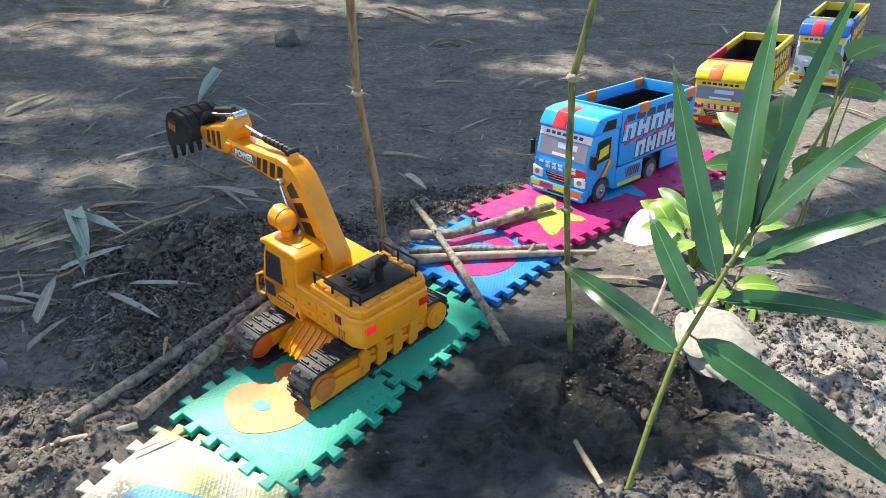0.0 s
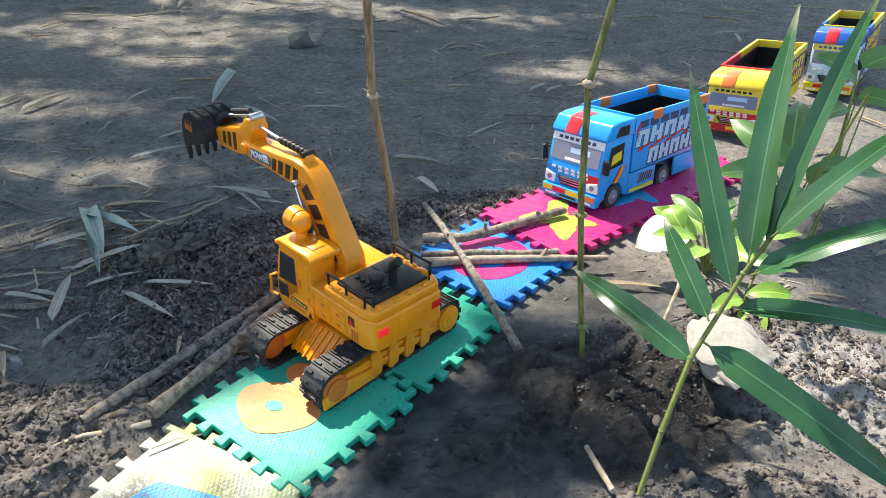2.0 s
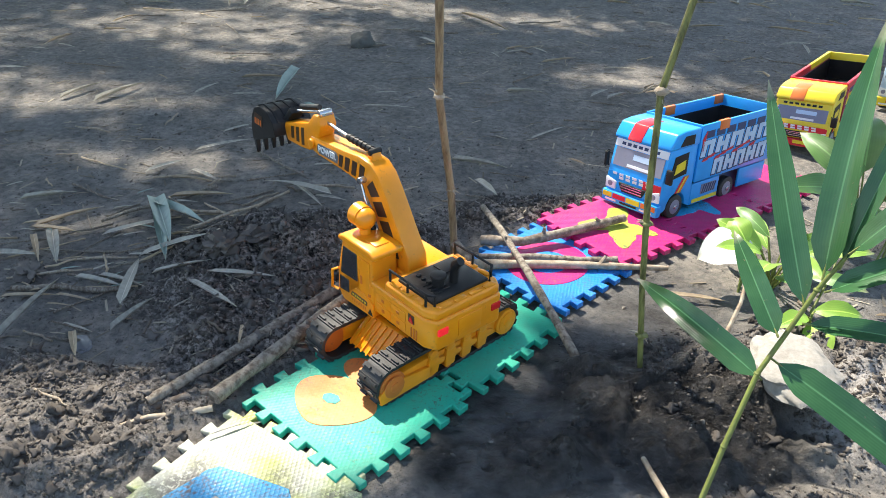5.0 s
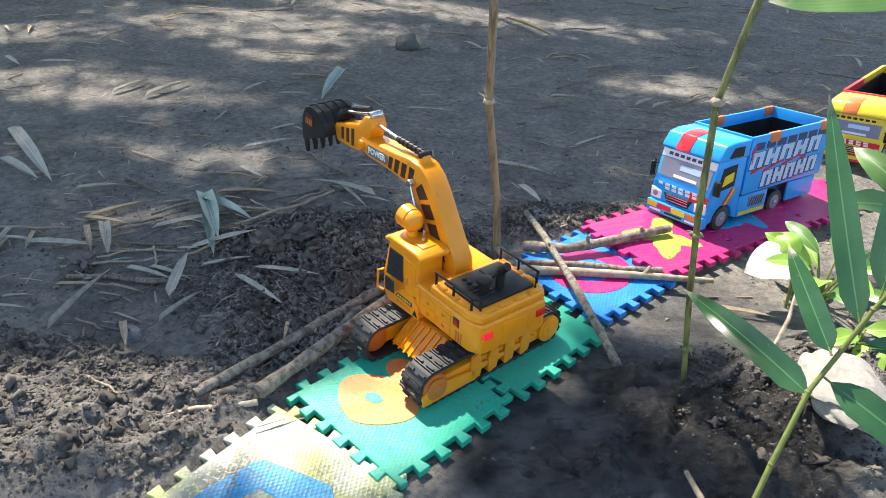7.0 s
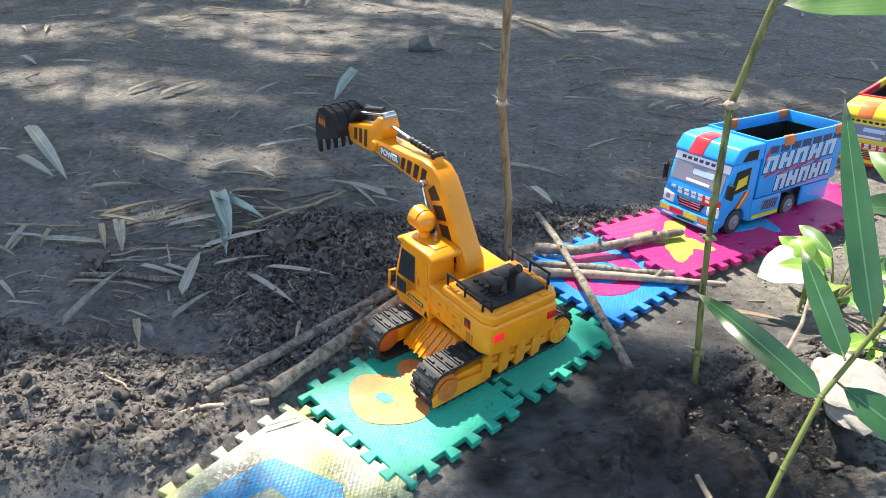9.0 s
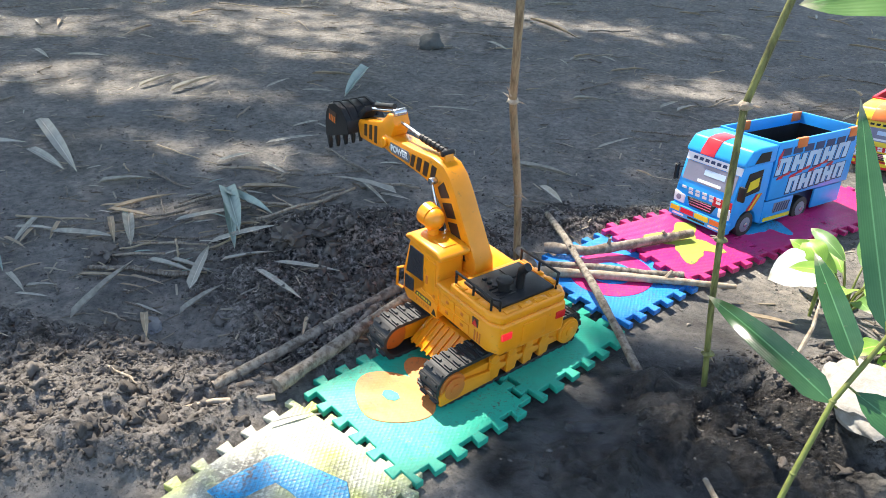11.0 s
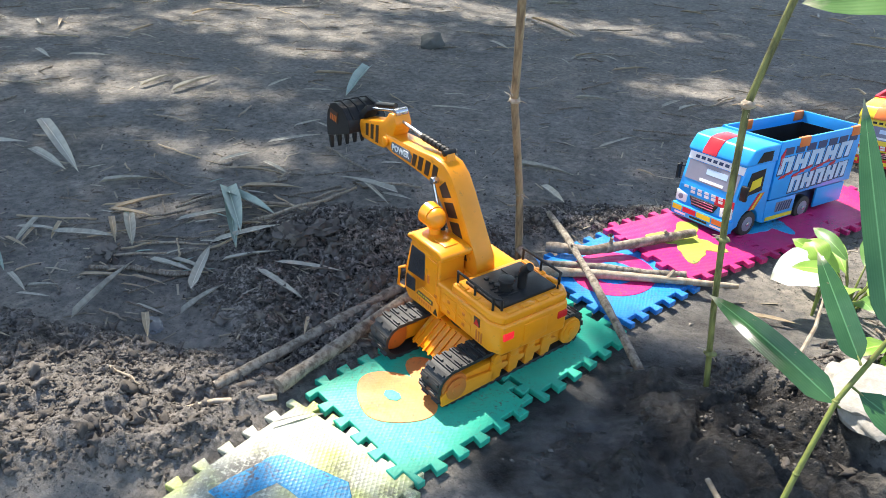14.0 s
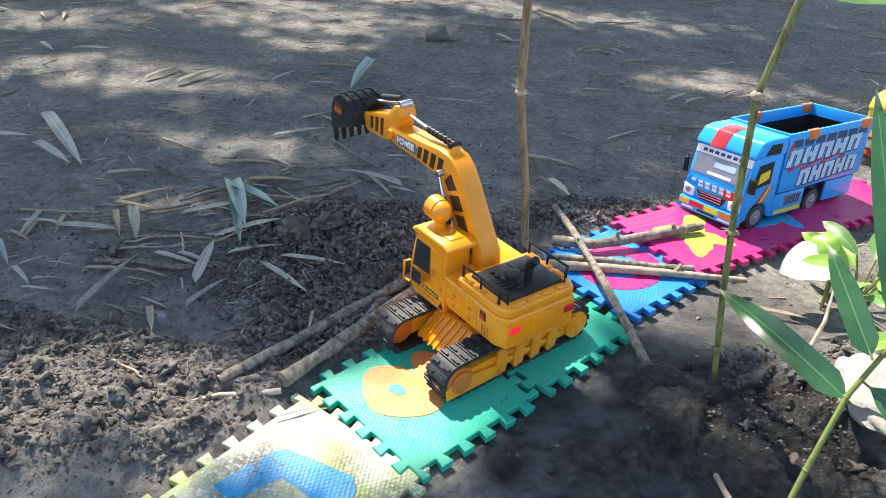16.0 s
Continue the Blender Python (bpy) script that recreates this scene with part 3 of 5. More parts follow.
stick([(-0.420, 0.578, 0.012), (-0.36, 0.628, 0.018), (-0.320, 0.645, 0.016), (-0.270, 0.678, 0.016)], 0.0050, 0.0065, STICK_PALE, "thin pale crooked twig lying in the loose soil", 4, stubs=1)
stick([(0.030, 1.54, 0.030), (0.10, 1.405, 0.045), (0.195, 1.225, 0.046), (0.27, 1.09, 0.032), (0.340, 0.962, 0.014)], 0.0075, 0.0095, STICK, "brown stick lying across the blue and teal mats", 5, stubs=2)
stick([(0.060, 1.245, 0.030), (0.17, 1.283, 0.029), (0.30, 1.320, 0.027), (0.39, 1.345, 0.025), (0.50, 1.370, 0.024)], 0.0125, 0.0060, STICK_PALE, "pale forked stick lying across the blue mat", 6, stubs=1)
stick([(0.070, 1.290, 0.026), (0.20, 1.330, 0.026), (0.30, 1.345, 0.026), (0.385, 1.370, 0.028)], 0.0095, 0.0080, STICK, "grey stick lying across the blue mat", 7)
stick([(0.060, 1.365, 0.030), (0.16, 1.372, 0.038), (0.25, 1.440, 0.040), (0.32, 1.505, 0.038), (0.392, 1.566, 0.040)], 0.0125, 0.0115, STICK_DARK, "dark knotty stick lying over the blue and pink mats", 8, stubs=2)
stick([(0.005, 1.33, 0.030), (0.06, 1.235, 0.052), (0.105, 1.165, 0.030)], 0.0115, 0.0105, STICK_DARK, "short brown stick behind the excavator tracks", 9)

stick([(0.455, 0.765, 0.012), (0.470, 0.720, 0.022), (0.492, 0.660, 0.034)], 0.0045, 0.0050, STICK_PALE, "thin pale peeled twig stuck in the wet mud", 10)


# ---- toy trucks ----
def wheel(parent, x, y, r, wide, side):
    w = part("wheel", drum(r, x, x + wide * side, (y, r), "x", 22, 0.003), RUBBER, parent, "dusty black wheel")
    part("rim", drum(r * 0.62, x + wide * side * 0.8, x + wide * side * 1.04, (y, r), "x", 18, 0.002), PALE_GREY, w, "pale grey rim")
    part("hub", drum(r * 0.2, x + wide * side, x + wide * side * 1.18, (y, r), "x", 10, 0.001), CHROME, w)


def panel(name, parent, mat_, quad, lift, normal, label=""):
    """A thin raised piece: a quad drawn out along its normal."""
    bm = bmesh.new()
    n = Vector(normal).normalized()
    f = bm.faces.new([bm.verts.new(Vector(p) + n * 0.0003) for p in quad])
    r = bmesh.ops.extrude_face_region(bm, geom=[f])
    bmesh.ops.translate(bm, verts=[v for v in r["geom"] if isinstance(v, bmesh.types.BMVert)], vec=n * lift)
    return part(name, bm, mat_, parent, label, False)


def truck(m, w, l, h, c, label):
    """A toy tipper truck: nose at y = 0, tail at y = l, its own right at -x as the driver sits; c names its paints."""
    ob = thing("toy_truck", m, label, "toy truck", "toy trucks in a row")
    a, cab, r = w / 2, 0.135, 0.033
    zb = h * 0.80
    # cab with a raked windscreen and wheel arches
    arch = [(0.072 + 0.040 * math.cos(t), 0.033 + 0.040 * math.sin(t)) for t in np.linspace(0, math.pi, 9)]
    prof = [(0.002, 0.022), (0.0, h * 0.34), (0.004, h * 0.44), (0.024, zb), (cab, zb), (cab, 0.022)] + arch
    part("cab", prism(prof, -a + 0.003, a - 0.003, "x", 0.003), c["main"], ob)
    visor = [(0.016, zb), (0.020, zb + 0.012), (0.040, h * 0.965), (0.070, h * 0.985), (cab + 0.002, h * 0.985), (cab + 0.002, zb)]
    part("roof_visor", prism(visor, -a, a, "x", 0.005, 3), c["roof"], ob)
    part("visor_stripe", prism([(p[0] - 0.0012 if p[0] < 0.05 else p[0] * 0.9, p[1] + 0.0012) for p in visor[:4]] + [(0.10, h * 0.985 + 0.0012), (0.10, zb + 0.02), (0.03, zb + 0.008)], -a * 0.50, -a * 0.02, "x", 0.001), c["stripe"], ob)
    sl = lambda z: 0.004 + 0.020 * (z - h * 0.44) / (zb - h * 0.44)
    fr = lambda x0, x1, z0, z1: [(x0, sl(z0), z0), (x1, sl(z0), z0), (x1, sl(z1), z1), (x0, sl(z1), z1)]
    back = (0, -1, 0.25)
    glass = panel("windscreen", ob, GLASSY if c["dark_glass"] else PALE_GREY, fr(-a * 0.86, a * 0.86, h * 0.50, h * 0.70), 0.0012, back, "hazy printed windscreen")
    panel("glass_print", glass, WHITE, fr(-a * 0.35, a * 0.45, h * 0.515, h * 0.545), 0.0022, back)
    # A pale blue panel paints a reflection onto the windscreen.
    panel("painted_reflection", glass, PALE_BLUE, fr(-a * 0.2, a * 0.5, h * 0.60, h * 0.66), 0.0018, back)
    strip = panel("sun_strip", ob, c["strip"], fr(-a * 0.93, a * 0.93, h * 0.705, h * 0.785), 0.0016, back, "pale sun strip with dark lettering bars")
    for k in range(7):
        panel("lettering_bar", strip, c["strip_ink"], fr(-a * 0.7 + k * a * 0.20, -a * 0.7 + k * a * 0.20 + a * 0.13, h * 0.73, h * 0.762), 0.0024, back)
    ff = lambda x0, x1, z0, z1: [(x0, 0.0015, z0), (x1, 0.0015, z0), (x1, 0.0012, z1), (x0, 0.0012, z1)]
    fwd = (0, -1, 0)
    nose = panel("nose_panel", ob, c["nose"], ff(-a * 0.9, a * 0.9, h * 0.36, h * 0.435), 0.0012, fwd)
    rng = random.Random(int(w * 1e5))
    for row, (z0, z1, n) in enumerate(((h * 0.405, h * 0.432, 6), (h * 0.365, h * 0.395, 5))):
        for k in range(n):
            x = -a * 0.75 + row * a * 0.25 + k * a * 0.24
            panel("lettering_bar", nose, WHITE, ff(x, x + a * 0.15, z0, z1), 0.0022, fwd)
    panel("red_flash", ob, RED, ff(a * 0.35, a * 0.97, h * 0.33, h * 0.43), 0.0019, fwd)
    part("grille", prism([(-a * 0.5, h * 0.335), (a * 0.5, h * 0.335), (a * 0.36, h * 0.235), (-a * 0.36, h * 0.235)], -0.004, 0.004, "y", 0.0015), BLACK, ob, "black grille")
    for z in (0.26, 0.29, 0.315):
        part("grille_bar", box(-a * 0.38, a * 0.38, -0.0058, -0.003, h * z, h * z + 0.0025), CHROME, ob)
    for s in (-1, 1):
        hl = part("headlight", prism([(s * a * 0.58, h * 0.33), (s * a * 0.96, h * 0.36), (s * a * 0.96, h * 0.24), (s * a * 0.60, h * 0.235)], -0.0035, 0.004, "y", 0.0015), WHITE, ob, "pale printed headlight")
        part("lens", drum(h * 0.032, -0.0052, -0.003, (s * a * 0.78, h * 0.295), "y", 14, 0.0006), PALE_GREY, hl)
    bump = part("bumper", box(-a, a, -0.010, 0.010, 0.020, h * 0.215, 0.003), c["bumper"], ob, "striped front bumper")
    for x0, x1, mt in ((-0.95, -0.62, LEMON), (-0.58, -0.12, RED), (-0.08, 0.40, LEMON), (0.45, 0.95, ORANGE_P)):
        panel("bumper_stripe", bump, mt, [(x0 * a, -0.0102, h * 0.145), (x1 * a, -0.0102, h * 0.145), (x1 * a, -0.0102, h * 0.20), (x0 * a, -0.0102, h * 0.20)], 0.0008, fwd)
    for x0, x1, mt in ((-0.85, -0.45, WHITE), (-0.3, 0.3, BLACK), (0.42, 0.85, WHITE)):
        panel("bumper_print", bump, mt, [(x0 * a, -0.0102, 0.026), (x1 * a, -0.0102, 0.026), (x1 * a, -0.0102, h * 0.13), (x0 * a, -0.0102, h * 0.13)], 0.0008, fwd)
    # chassis and skirts
    part("chassis", box(-a * 0.72, a * 0.72, cab, l - 0.01, 0.024, h * 0.30, 0.003), NAVY, ob)
    ry = l * 0.62
    for s in (-1, 1):
        x = s * (a - 0.004)
        sk = part("side_skirt", box(min(x, x - s * 0.006), max(x, x - s * 0.006), cab + 0.002, ry - 0.048, 0.022, h * 0.34, 0.0015), c["main"], ob)
        panel("skirt_stripe", sk, LEMON, [(x, cab + 0.01, 0.026), (x, ry - 0.052, 0.026), (x, ry - 0.052, 0.036), (x, cab + 0.01, 0.036)], 0.0012, (s, 0, 0))
        panel("skirt_grid", sk, PALE_GREY, [(x, cab + 0.045, 0.045), (x, ry - 0.065, 0.045), (x, ry - 0.065, h * 0.30), (x, cab + 0.045, h * 0.30)], 0.0012, (s, 0, 0))
        for k in range(6):
            yk = cab + 0.048 + k * (ry - 0.113 - cab) / 6
            panel("grid_bar", sk, NAVY, [(x, yk, 0.046), (x, yk + 0.004, 0.046), (x, yk + 0.012, h * 0.295), (x, yk + 0.008, h * 0.295)], 0.0022, (s, 0, 0))
        part("rear_skirt", box(min(x, x - s * 0.006), max(x, x - s * 0.006), ry + 0.048, l - 0.012, 0.026, h * 0.34, 0.0015), c["main"], ob)
        wheel(ob, s * (a - 0.024), 0.072, r, 0.020, s)
        wheel(ob, s * (a - 0.030), ry, r, 0.024, s)
        # door window, quarter light, flashes
        n = (s, 0, 0)
        xs = s * (a - 0.003)
        dw = panel("door_window", ob, BLACK, [(xs, 0.030, h * 0.47), (xs, 0.098, h * 0.50), (xs, 0.098, h * 0.74), (xs, 0.044, h * 0.72)], 0.0014, n, "dark door window with a yellow sticker")
        panel("window_sticker", dw, LEMON, [(xs, 0.046, h * 0.52), (xs, 0.088, h * 0.56), (xs, 0.088, h * 0.66), (xs, 0.052, h * 0.63)], 0.0024, n)
        panel("quarter_light", ob, BLACK, [(s * a, 0.052, zb + 0.006), (s * a, 0.110, zb + 0.006), (s * a, 0.110, h * 0.93), (s * a, 0.070, h * 0.93)], 0.0008, n)
        for k, mt in enumerate((RED, LEMON, ORANGE_P)):
            y0 = 0.060 + k * 0.008
            panel("door_flash", ob, mt, [(xs, y0, h * 0.30), (xs, y0 + 0.0075, h * 0.30), (xs, y0 + 0.0375, h * 0.47), (xs, y0 + 0.030, h * 0.47)], 0.0014, n)
        mir = part("mirror", box(s * (a + 0.006) - 0.005, s * (a + 0.006) + 0.010 * s + 0.003, 0.006, 0.016, h * 0.46, h * 0.62, 0.003), BLACK, ob, "black wing mirror")
        part("mirror_arm", tube([(s * (a - 0.004), 0.022, h * 0.60), (s * (a + 0.008), 0.012, h * 0.60)], 0.002, 6), BLACK, mir)
    # tipper body
    bw = 0.007
    zf = h * 0.36
    walls = {s: part("box_side", box(min(s * a, s * (a - bw)), max(s * a, s * (a - bw)), cab + 0.004, l, zf, h, 0.0012), c["box"], ob, "painted side of the open tipper box") for s in (-1, 1)}
    part("box_headboard", box(-a + bw, a - bw, cab + 0.004, cab + 0.004 + bw, zf, h, 0.0012), c["head"], ob)
    tail = part("tailgate", box(-a + bw, a - bw, l - bw, l, zf, h, 0.0012), c["tail"], ob)
    part("box_floor", box(-a + bw, a - bw, cab + 0.011, l - bw, h * 0.50, h * 0.53), BLACK, ob, "dark floor of the box")
    y0, y1, xi = cab + 0.004 + bw, l - bw, a - bw
    part("box_lining", join(*[box(*q, h * 0.53, h * 0.87) for q in ((-xi, -xi + 0.002, y0, y1), (xi - 0.002, xi, y0, y1), (-xi + 0.002, xi - 0.002, y0, y0 + 0.002), (-xi + 0.002, xi - 0.002, y1 - 0.002, y1))]), BLACK, ob, "black lining inside the box", False)
    for s in (-1, 1):
        body = walls[s]
        n = (s, 0, 0)
        xo = s * a
        top = l - cab - 0.03
        for k in range(7):
            y0 = cab + 0.022 + k * top / 7
            panel("box_slot", body, NAVY, [(xo, y0, h * 0.845), (xo, y0 + top / 7 - 0.010, h * 0.845), (xo, y0 + top / 7 - 0.010, h * 0.925), (xo, y0, h * 0.925)], 0.0008, n)
        for y0, y1, mt in c["rim"]:
            part("rim_band", box(min(xo, xo - s * bw) - 0.0012, max(xo, xo - s * bw) + 0.0012, cab + y0 * (l - cab), cab + y1 * (l - cab), h * 0.90, h + 0.0015, 0.0008), mt, body)
        # two rows of big slanted letter shapes and a script stroke between them
        for row, (z0, z1, n0, y_in) in enumerate(((h * 0.64, h * 0.82, 5, 0.010), (h * 0.40, h * 0.58, 5, 0.075))):
            pitch = (l - cab - 0.03 - y_in) / n0
            for k in range(n0):
                y0 = cab + y_in + k * pitch
                dz = 0.010 * k / n0
                for j, (u0, u1, v0, v1) in enumerate(((0.0, 0.30, 0.0, 1.0), (0.52, 0.82, 0.0, 1.0), (0.2, 0.6, 0.36 if k % 2 else 0.72, 0.64 if k % 2 else 0.98))):
                    q = [(xo, y0 + pitch * (u0 + 0.10 * v0), z0 + (z1 - z0) * v0 + dz), (xo, y0 + pitch * (u1 + 0.10 * v0), z0 + (z1 - z0) * v0 + dz),
                         (xo, y0 + pitch * (u1 + 0.10 * v1), z0 + (z1 - z0) * v1 + dz), (xo, y0 + pitch * (u0 + 0.10 * v1), z0 + (z1 - z0) * v1 + dz)]
                    if j < 2:
                        panel("letter_shadow", body, NAVY, [(p[0], p[1] + (-0.003 if i in (0, 3) else 0.004), p[2] + (-0.004 if i < 2 else 0.001)) for i, p in enumerate(q)], 0.0006, n)
                    panel("letter_shape", body, c["ink"], q, 0.0012, n)
        for k in range(9):
            y0 = cab + 0.02 + k * (l - cab - 0.12) / 9
            z0 = h * 0.585 + 0.006 * math.sin(k * 2.1) + 0.012 * k / 9
            panel("script_stroke", body, RED, [(xo, y0, z0), (xo, y0 + 0.024, z0 + 0.002), (xo, y0 + 0.030, z0 + 0.011), (xo, y0 + 0.008, z0 + 0.007)], 0.0018, n)
        panel("box_flash", body, RED, [(xo, cab + 0.010, h * 0.84), (xo, cab + 0.016, h * 0.70), (xo, cab + 0.020, h * 0.70), (xo, cab + 0.026, h * 0.93)], 0.0012, n)
    part("tailgate_rib", box(-a * 0.5, a * 0.5, l - 0.001, l + 0.003, h * 0.5, h * 0.9, 0.001), c["main"], tail)
    return ob


def truck_pose(x, y, z, heading, pitch, roll):
    a, t, ro = radians(heading), radians(pitch), radians(roll)
    d0, r0, u0 = Vector((math.sin(a), math.cos(a), 0)), Vector((math.cos(a), -math.sin(a), 0)), Vector((0, 0, 1))
    d = d0 * math.cos(t) + u0 * math.sin(t)
    u = r0.cross(d)
    r = r0 * math.cos(ro) + u * math.sin(ro)
    u = r.cross(d)
    m = Matrix((r, d, u)).transposed().to_4x4()
    m.translation = (x, y, z)
    return m


truck(truck_pose(0.405, 1.645, 0.012, 38.4, -2.5, 4.5), 0.180, 0.50, 0.240,
      dict(main=BLUE, roof=BLUE, stripe=RED, strip=WHITE, strip_ink=NAVY, nose=BLUE, bumper=BLUE, box=BLUE, head=BLUE, tail=BLUE, ink=PALE_BLUE, dark_glass=False, rim=((0.22, 0.34, ORANGE_P), (0.86, 0.98, ORANGE_P))),
      "sky blue toy tipper truck with pale lettering on pink mats")
truck(truck_pose(0.917, 2.29, 0.004, 27.2, 1.5, 5.0), 0.178, 0.54, 0.200,
      dict(main=LEMON, roof=LEMON, stripe=ORANGE_P, strip=LEMON, strip_ink=BLACK, nose=RED, bumper=RED, box=MAROON, head=RED, tail=LEMON, ink=LEMON, dark_glass=False, rim=((0.0, 0.45, RED), (0.45, 0.99, LEMON))),
      "yellow and red toy tipper truck behind the blue one")
truck(truck_pose(1.363, 2.812, 0.004, 25.6, -1.0, 4.0), 0.170, 0.52, 0.245,
      dict(main=PALE_BLUE, roof=DEEP_BLUE, stripe=RED, strip=LEMON, strip_ink=DEEP_BLUE, nose=PALE_BLUE, bumper=LEMON, box=DEEP_BLUE, head=LEMON, tail=LEMON, ink=LEMON, dark_glass=False, rim=((0.0, 0.3, DEEP_BLUE), (0.3, 0.99, LEMON))),
      "blue, red and yellow toy tipper truck parked last")


# ---- toy excavator ----
def excavator(x, y, z, tracks_heading, slew):
    ob = thing("toy_excavator", pose(x, y, z), "yellow plastic toy excavator with black tracks and raised bucket", "toy excavator")
    low = turned(0, 0, 0, tracks_heading)
    # crawler tracks: centre line of a belt round two end wheels
    half, rw, width = 0.180 - 0.036, 0.036, 0.050
    for s in (-1, 1):
        x0, x1 = (0.055, 0.055 + width) if s > 0 else (-0.055 - width, -0.055)
        outer = x1 if s > 0 else x0
        n = 18
        loop = [(half + rw * math.cos(a), rw + rw * math.sin(a)) for a in np.linspace(-math.pi / 2, math.pi / 2, n)] + [(-half + rw * math.cos(a), rw + rw * math.sin(a)) for a in np.linspace(math.pi / 2, 1.5 * math.pi, n)]
        inner = [(half + (rw - 0.006) * math.cos(a), rw + (rw - 0.006) * math.sin(a)) for a in np.linspace(-math.pi / 2, math.pi / 2, n)] + [(-half + (rw - 0.006) * math.cos(a), rw + (rw - 0.006) * math.sin(a)) for a in np.linspace(math.pi / 2, 1.5 * math.pi, n)]
        bm = bmesh.new()
        ring = [[bm.verts.new((xx, p[0], p[1])) for p in lp] for xx, lp in ((x0, loop), (x1, loop), (x1, inner), (x0, inner))]
        m = len(loop)
        for i in range(m):
            j = (i + 1) % m
            for k in range(4):
                bm.faces.new((ring[k][i], ring[k][j], ring[(k + 1) % 4][j], ring[(k + 1) % 4][i]))
        track = part("track", bm, RUBBER, ob, "black ribbed crawler track", m=low)
        # shoes along the belt
        per = 4 * half + math.tau * rw
        count = 44
        for k in range(count):
            q = k / count * per
            if q < 2 * half:
                c, nrm = (-half + q, 0.0), (0, -1)
            elif q < 2 * half + math.pi * rw:
                a = -math.pi / 2 + (q - 2 * half) / rw
                c, nrm = (half + rw * math.cos(a), rw + rw * math.sin(a)), (math.cos(a), math.sin(a))
            elif q < 4 * half + math.pi * rw:
                c, nrm = (half - (q - 2 * half - math.pi * rw), 2 * rw), (0, 1)
            else:
                a = math.pi / 2 + (q - 4 * half - math.pi * rw) / rw
                c, nrm = (-half + rw * math.cos(a), rw + rw * math.sin(a)), (math.cos(a), math.sin(a))
            ang = math.atan2(nrm[1], nrm[0])
            shoe = join(box(x0 - 0.0015, x1 + 0.0015, -0.0052, 0.0052, -0.001, 0.0026), box(x0 + 0.002, x0 + 0.019, -0.0022, 0.0022, 0.002, 0.0062), box(x1 - 0.019, x1 - 0.002, -0.0022, 0.0022, 0.002, 0.0062))
            shoe.transform(Matrix.Translation((0, c[0], c[1])) @ Matrix.Rotation(ang - math.pi / 2, 4, "X"))
            part("track_shoe", shoe, RUBBER, track, smooth=False, m=low)
        # side frame with rollers
        ro = outer + 0.002 * s
        fx0, fx1 = sorted((outer - 0.034 * s, ro))
        frame_ = part("track_frame", box(fx0, fx1 - 0.004 if s > 0 else fx1, -half + 0.02, half - 0.02, 0.018, 0.050, 0.003), YELLOW, ob, "yellow track side frame", m=low)
        g0, g1 = sorted((outer - 0.002 * s, outer + 0.005 * s))
        part("guide_rail", prism([(-half - 0.030, 0.008), (-0.055, 0.010), (-0.055, 0.034), (-half - 0.006, 0.046), (-half - 0.032, 0.030)], g0, g1, "x", 0.0015), YELLOW, frame_, m=low)
        for k in range(4):
            yk = -0.062 + k * 0.042
            part("roller_bracket", prism([(yk, 0.012), (yk + 0.022, 0.012), (yk + 0.026, 0.030), (yk + 0.040, 0.030), (yk + 0.040, 0.040), (yk + 0.026, 0.042), (yk + 0.022, 0.058), (yk + 0.004, 0.058), (yk, 0.040)], g0, g1, "x", 0.0015), YELLOW, frame_, m=low)
            part("roller", drum(0.010, g0, g1 + 0.002 * s if s > 0 else g1, (yk + 0.011, 0.057), "x", 14, 0.0015), YELLOW, frame_, m=low)
            part("lower_roller", drum(0.009, fx0, fx1, (yk + 0.010, 0.014), "x", 12, 0.001), ORANGE, frame_, m=low)
        for yy, mt in ((half, YELLOW), (-half, ORANGE)):
            w = part("sprocket", drum(rw - 0.008, fx0, g1 if yy > 0 else fx1, (yy, rw), "x", 26, 0.002), mt, ob, "moulded end wheel", m=low)
            for rr, dd in ((0.022, 0.0020), (0.010, 0.0040)):
                e0, e1 = sorted(((g1 if s > 0 else g0) - 0.001 * s, (g1 if s > 0 else g0) + dd * s))
                part("wheel_ring", drum(rr, e0, e1, (yy, rw), "x", 20, 0.001), mt, w, m=low)
    # centre frame with ribs
    mid = part("centre_frame", prism([(-0.085, 0.040), (-0.052, 0.026), (0.052, 0.026), (0.085, 0.040), (0.05, 0.070), (-0.05, 0.070)], -0.060, 0.060, "x", 0.002), YELLOW, ob, "yellow ribbed centre frame", m=low)
    for e in (-1, 1):
        wedge = prism([(e * 0.118, 0.026), (e * 0.050, 0.026), (e * 0.050, 0.070), (e * 0.066, 0.068)], -0.058, 0.058, "x", 0.0015)
        part("frame_wedge", wedge, YELLOW, mid, m=low)
        for k in range(7):
            xk = -0.050 + k * 0.0155
            part("frame_rib", prism([(e * 0.122, 0.027), (e * 0.100, 0.027), (e * 0.066, 0.066), (e * 0.071, 0.068)], xk, xk + 0.004, "x"), YELLOW, mid, smooth=False, m=low)
    part("turntable", drum(0.060, 0.068, 0.102, (0, 0), "z", 32, 0.002), BLACK, ob, m=low)

    # upper works: +y ahead, -x the cab's side
    up = pose(0, 0, -0.013, 0, 0, slew)
    hull = [(-0.086, -0.128), (-0.074, -0.152), (0.074, -0.152), (0.086, -0.128), (0.086, 0.110), (0.030, 0.112), (-0.030, 0.112), (-0.086, 0.112)]
    body = part("upper_body", prism(hull, 0.114, 0.176, "z", 0.006, 3), YELLOW, ob, "yellow upper body", m=up)
    hood = [(-0.084, -0.127), (-0.072, -0.149), (0.072, -0.149), (0.084, -0.127), (0.084, -0.015), (-0.084, -0.015)]
    part("engine_hood", prism(hood, 0.174, 0.194, "z", 0.006, 3), YELLOW, body, m=up)
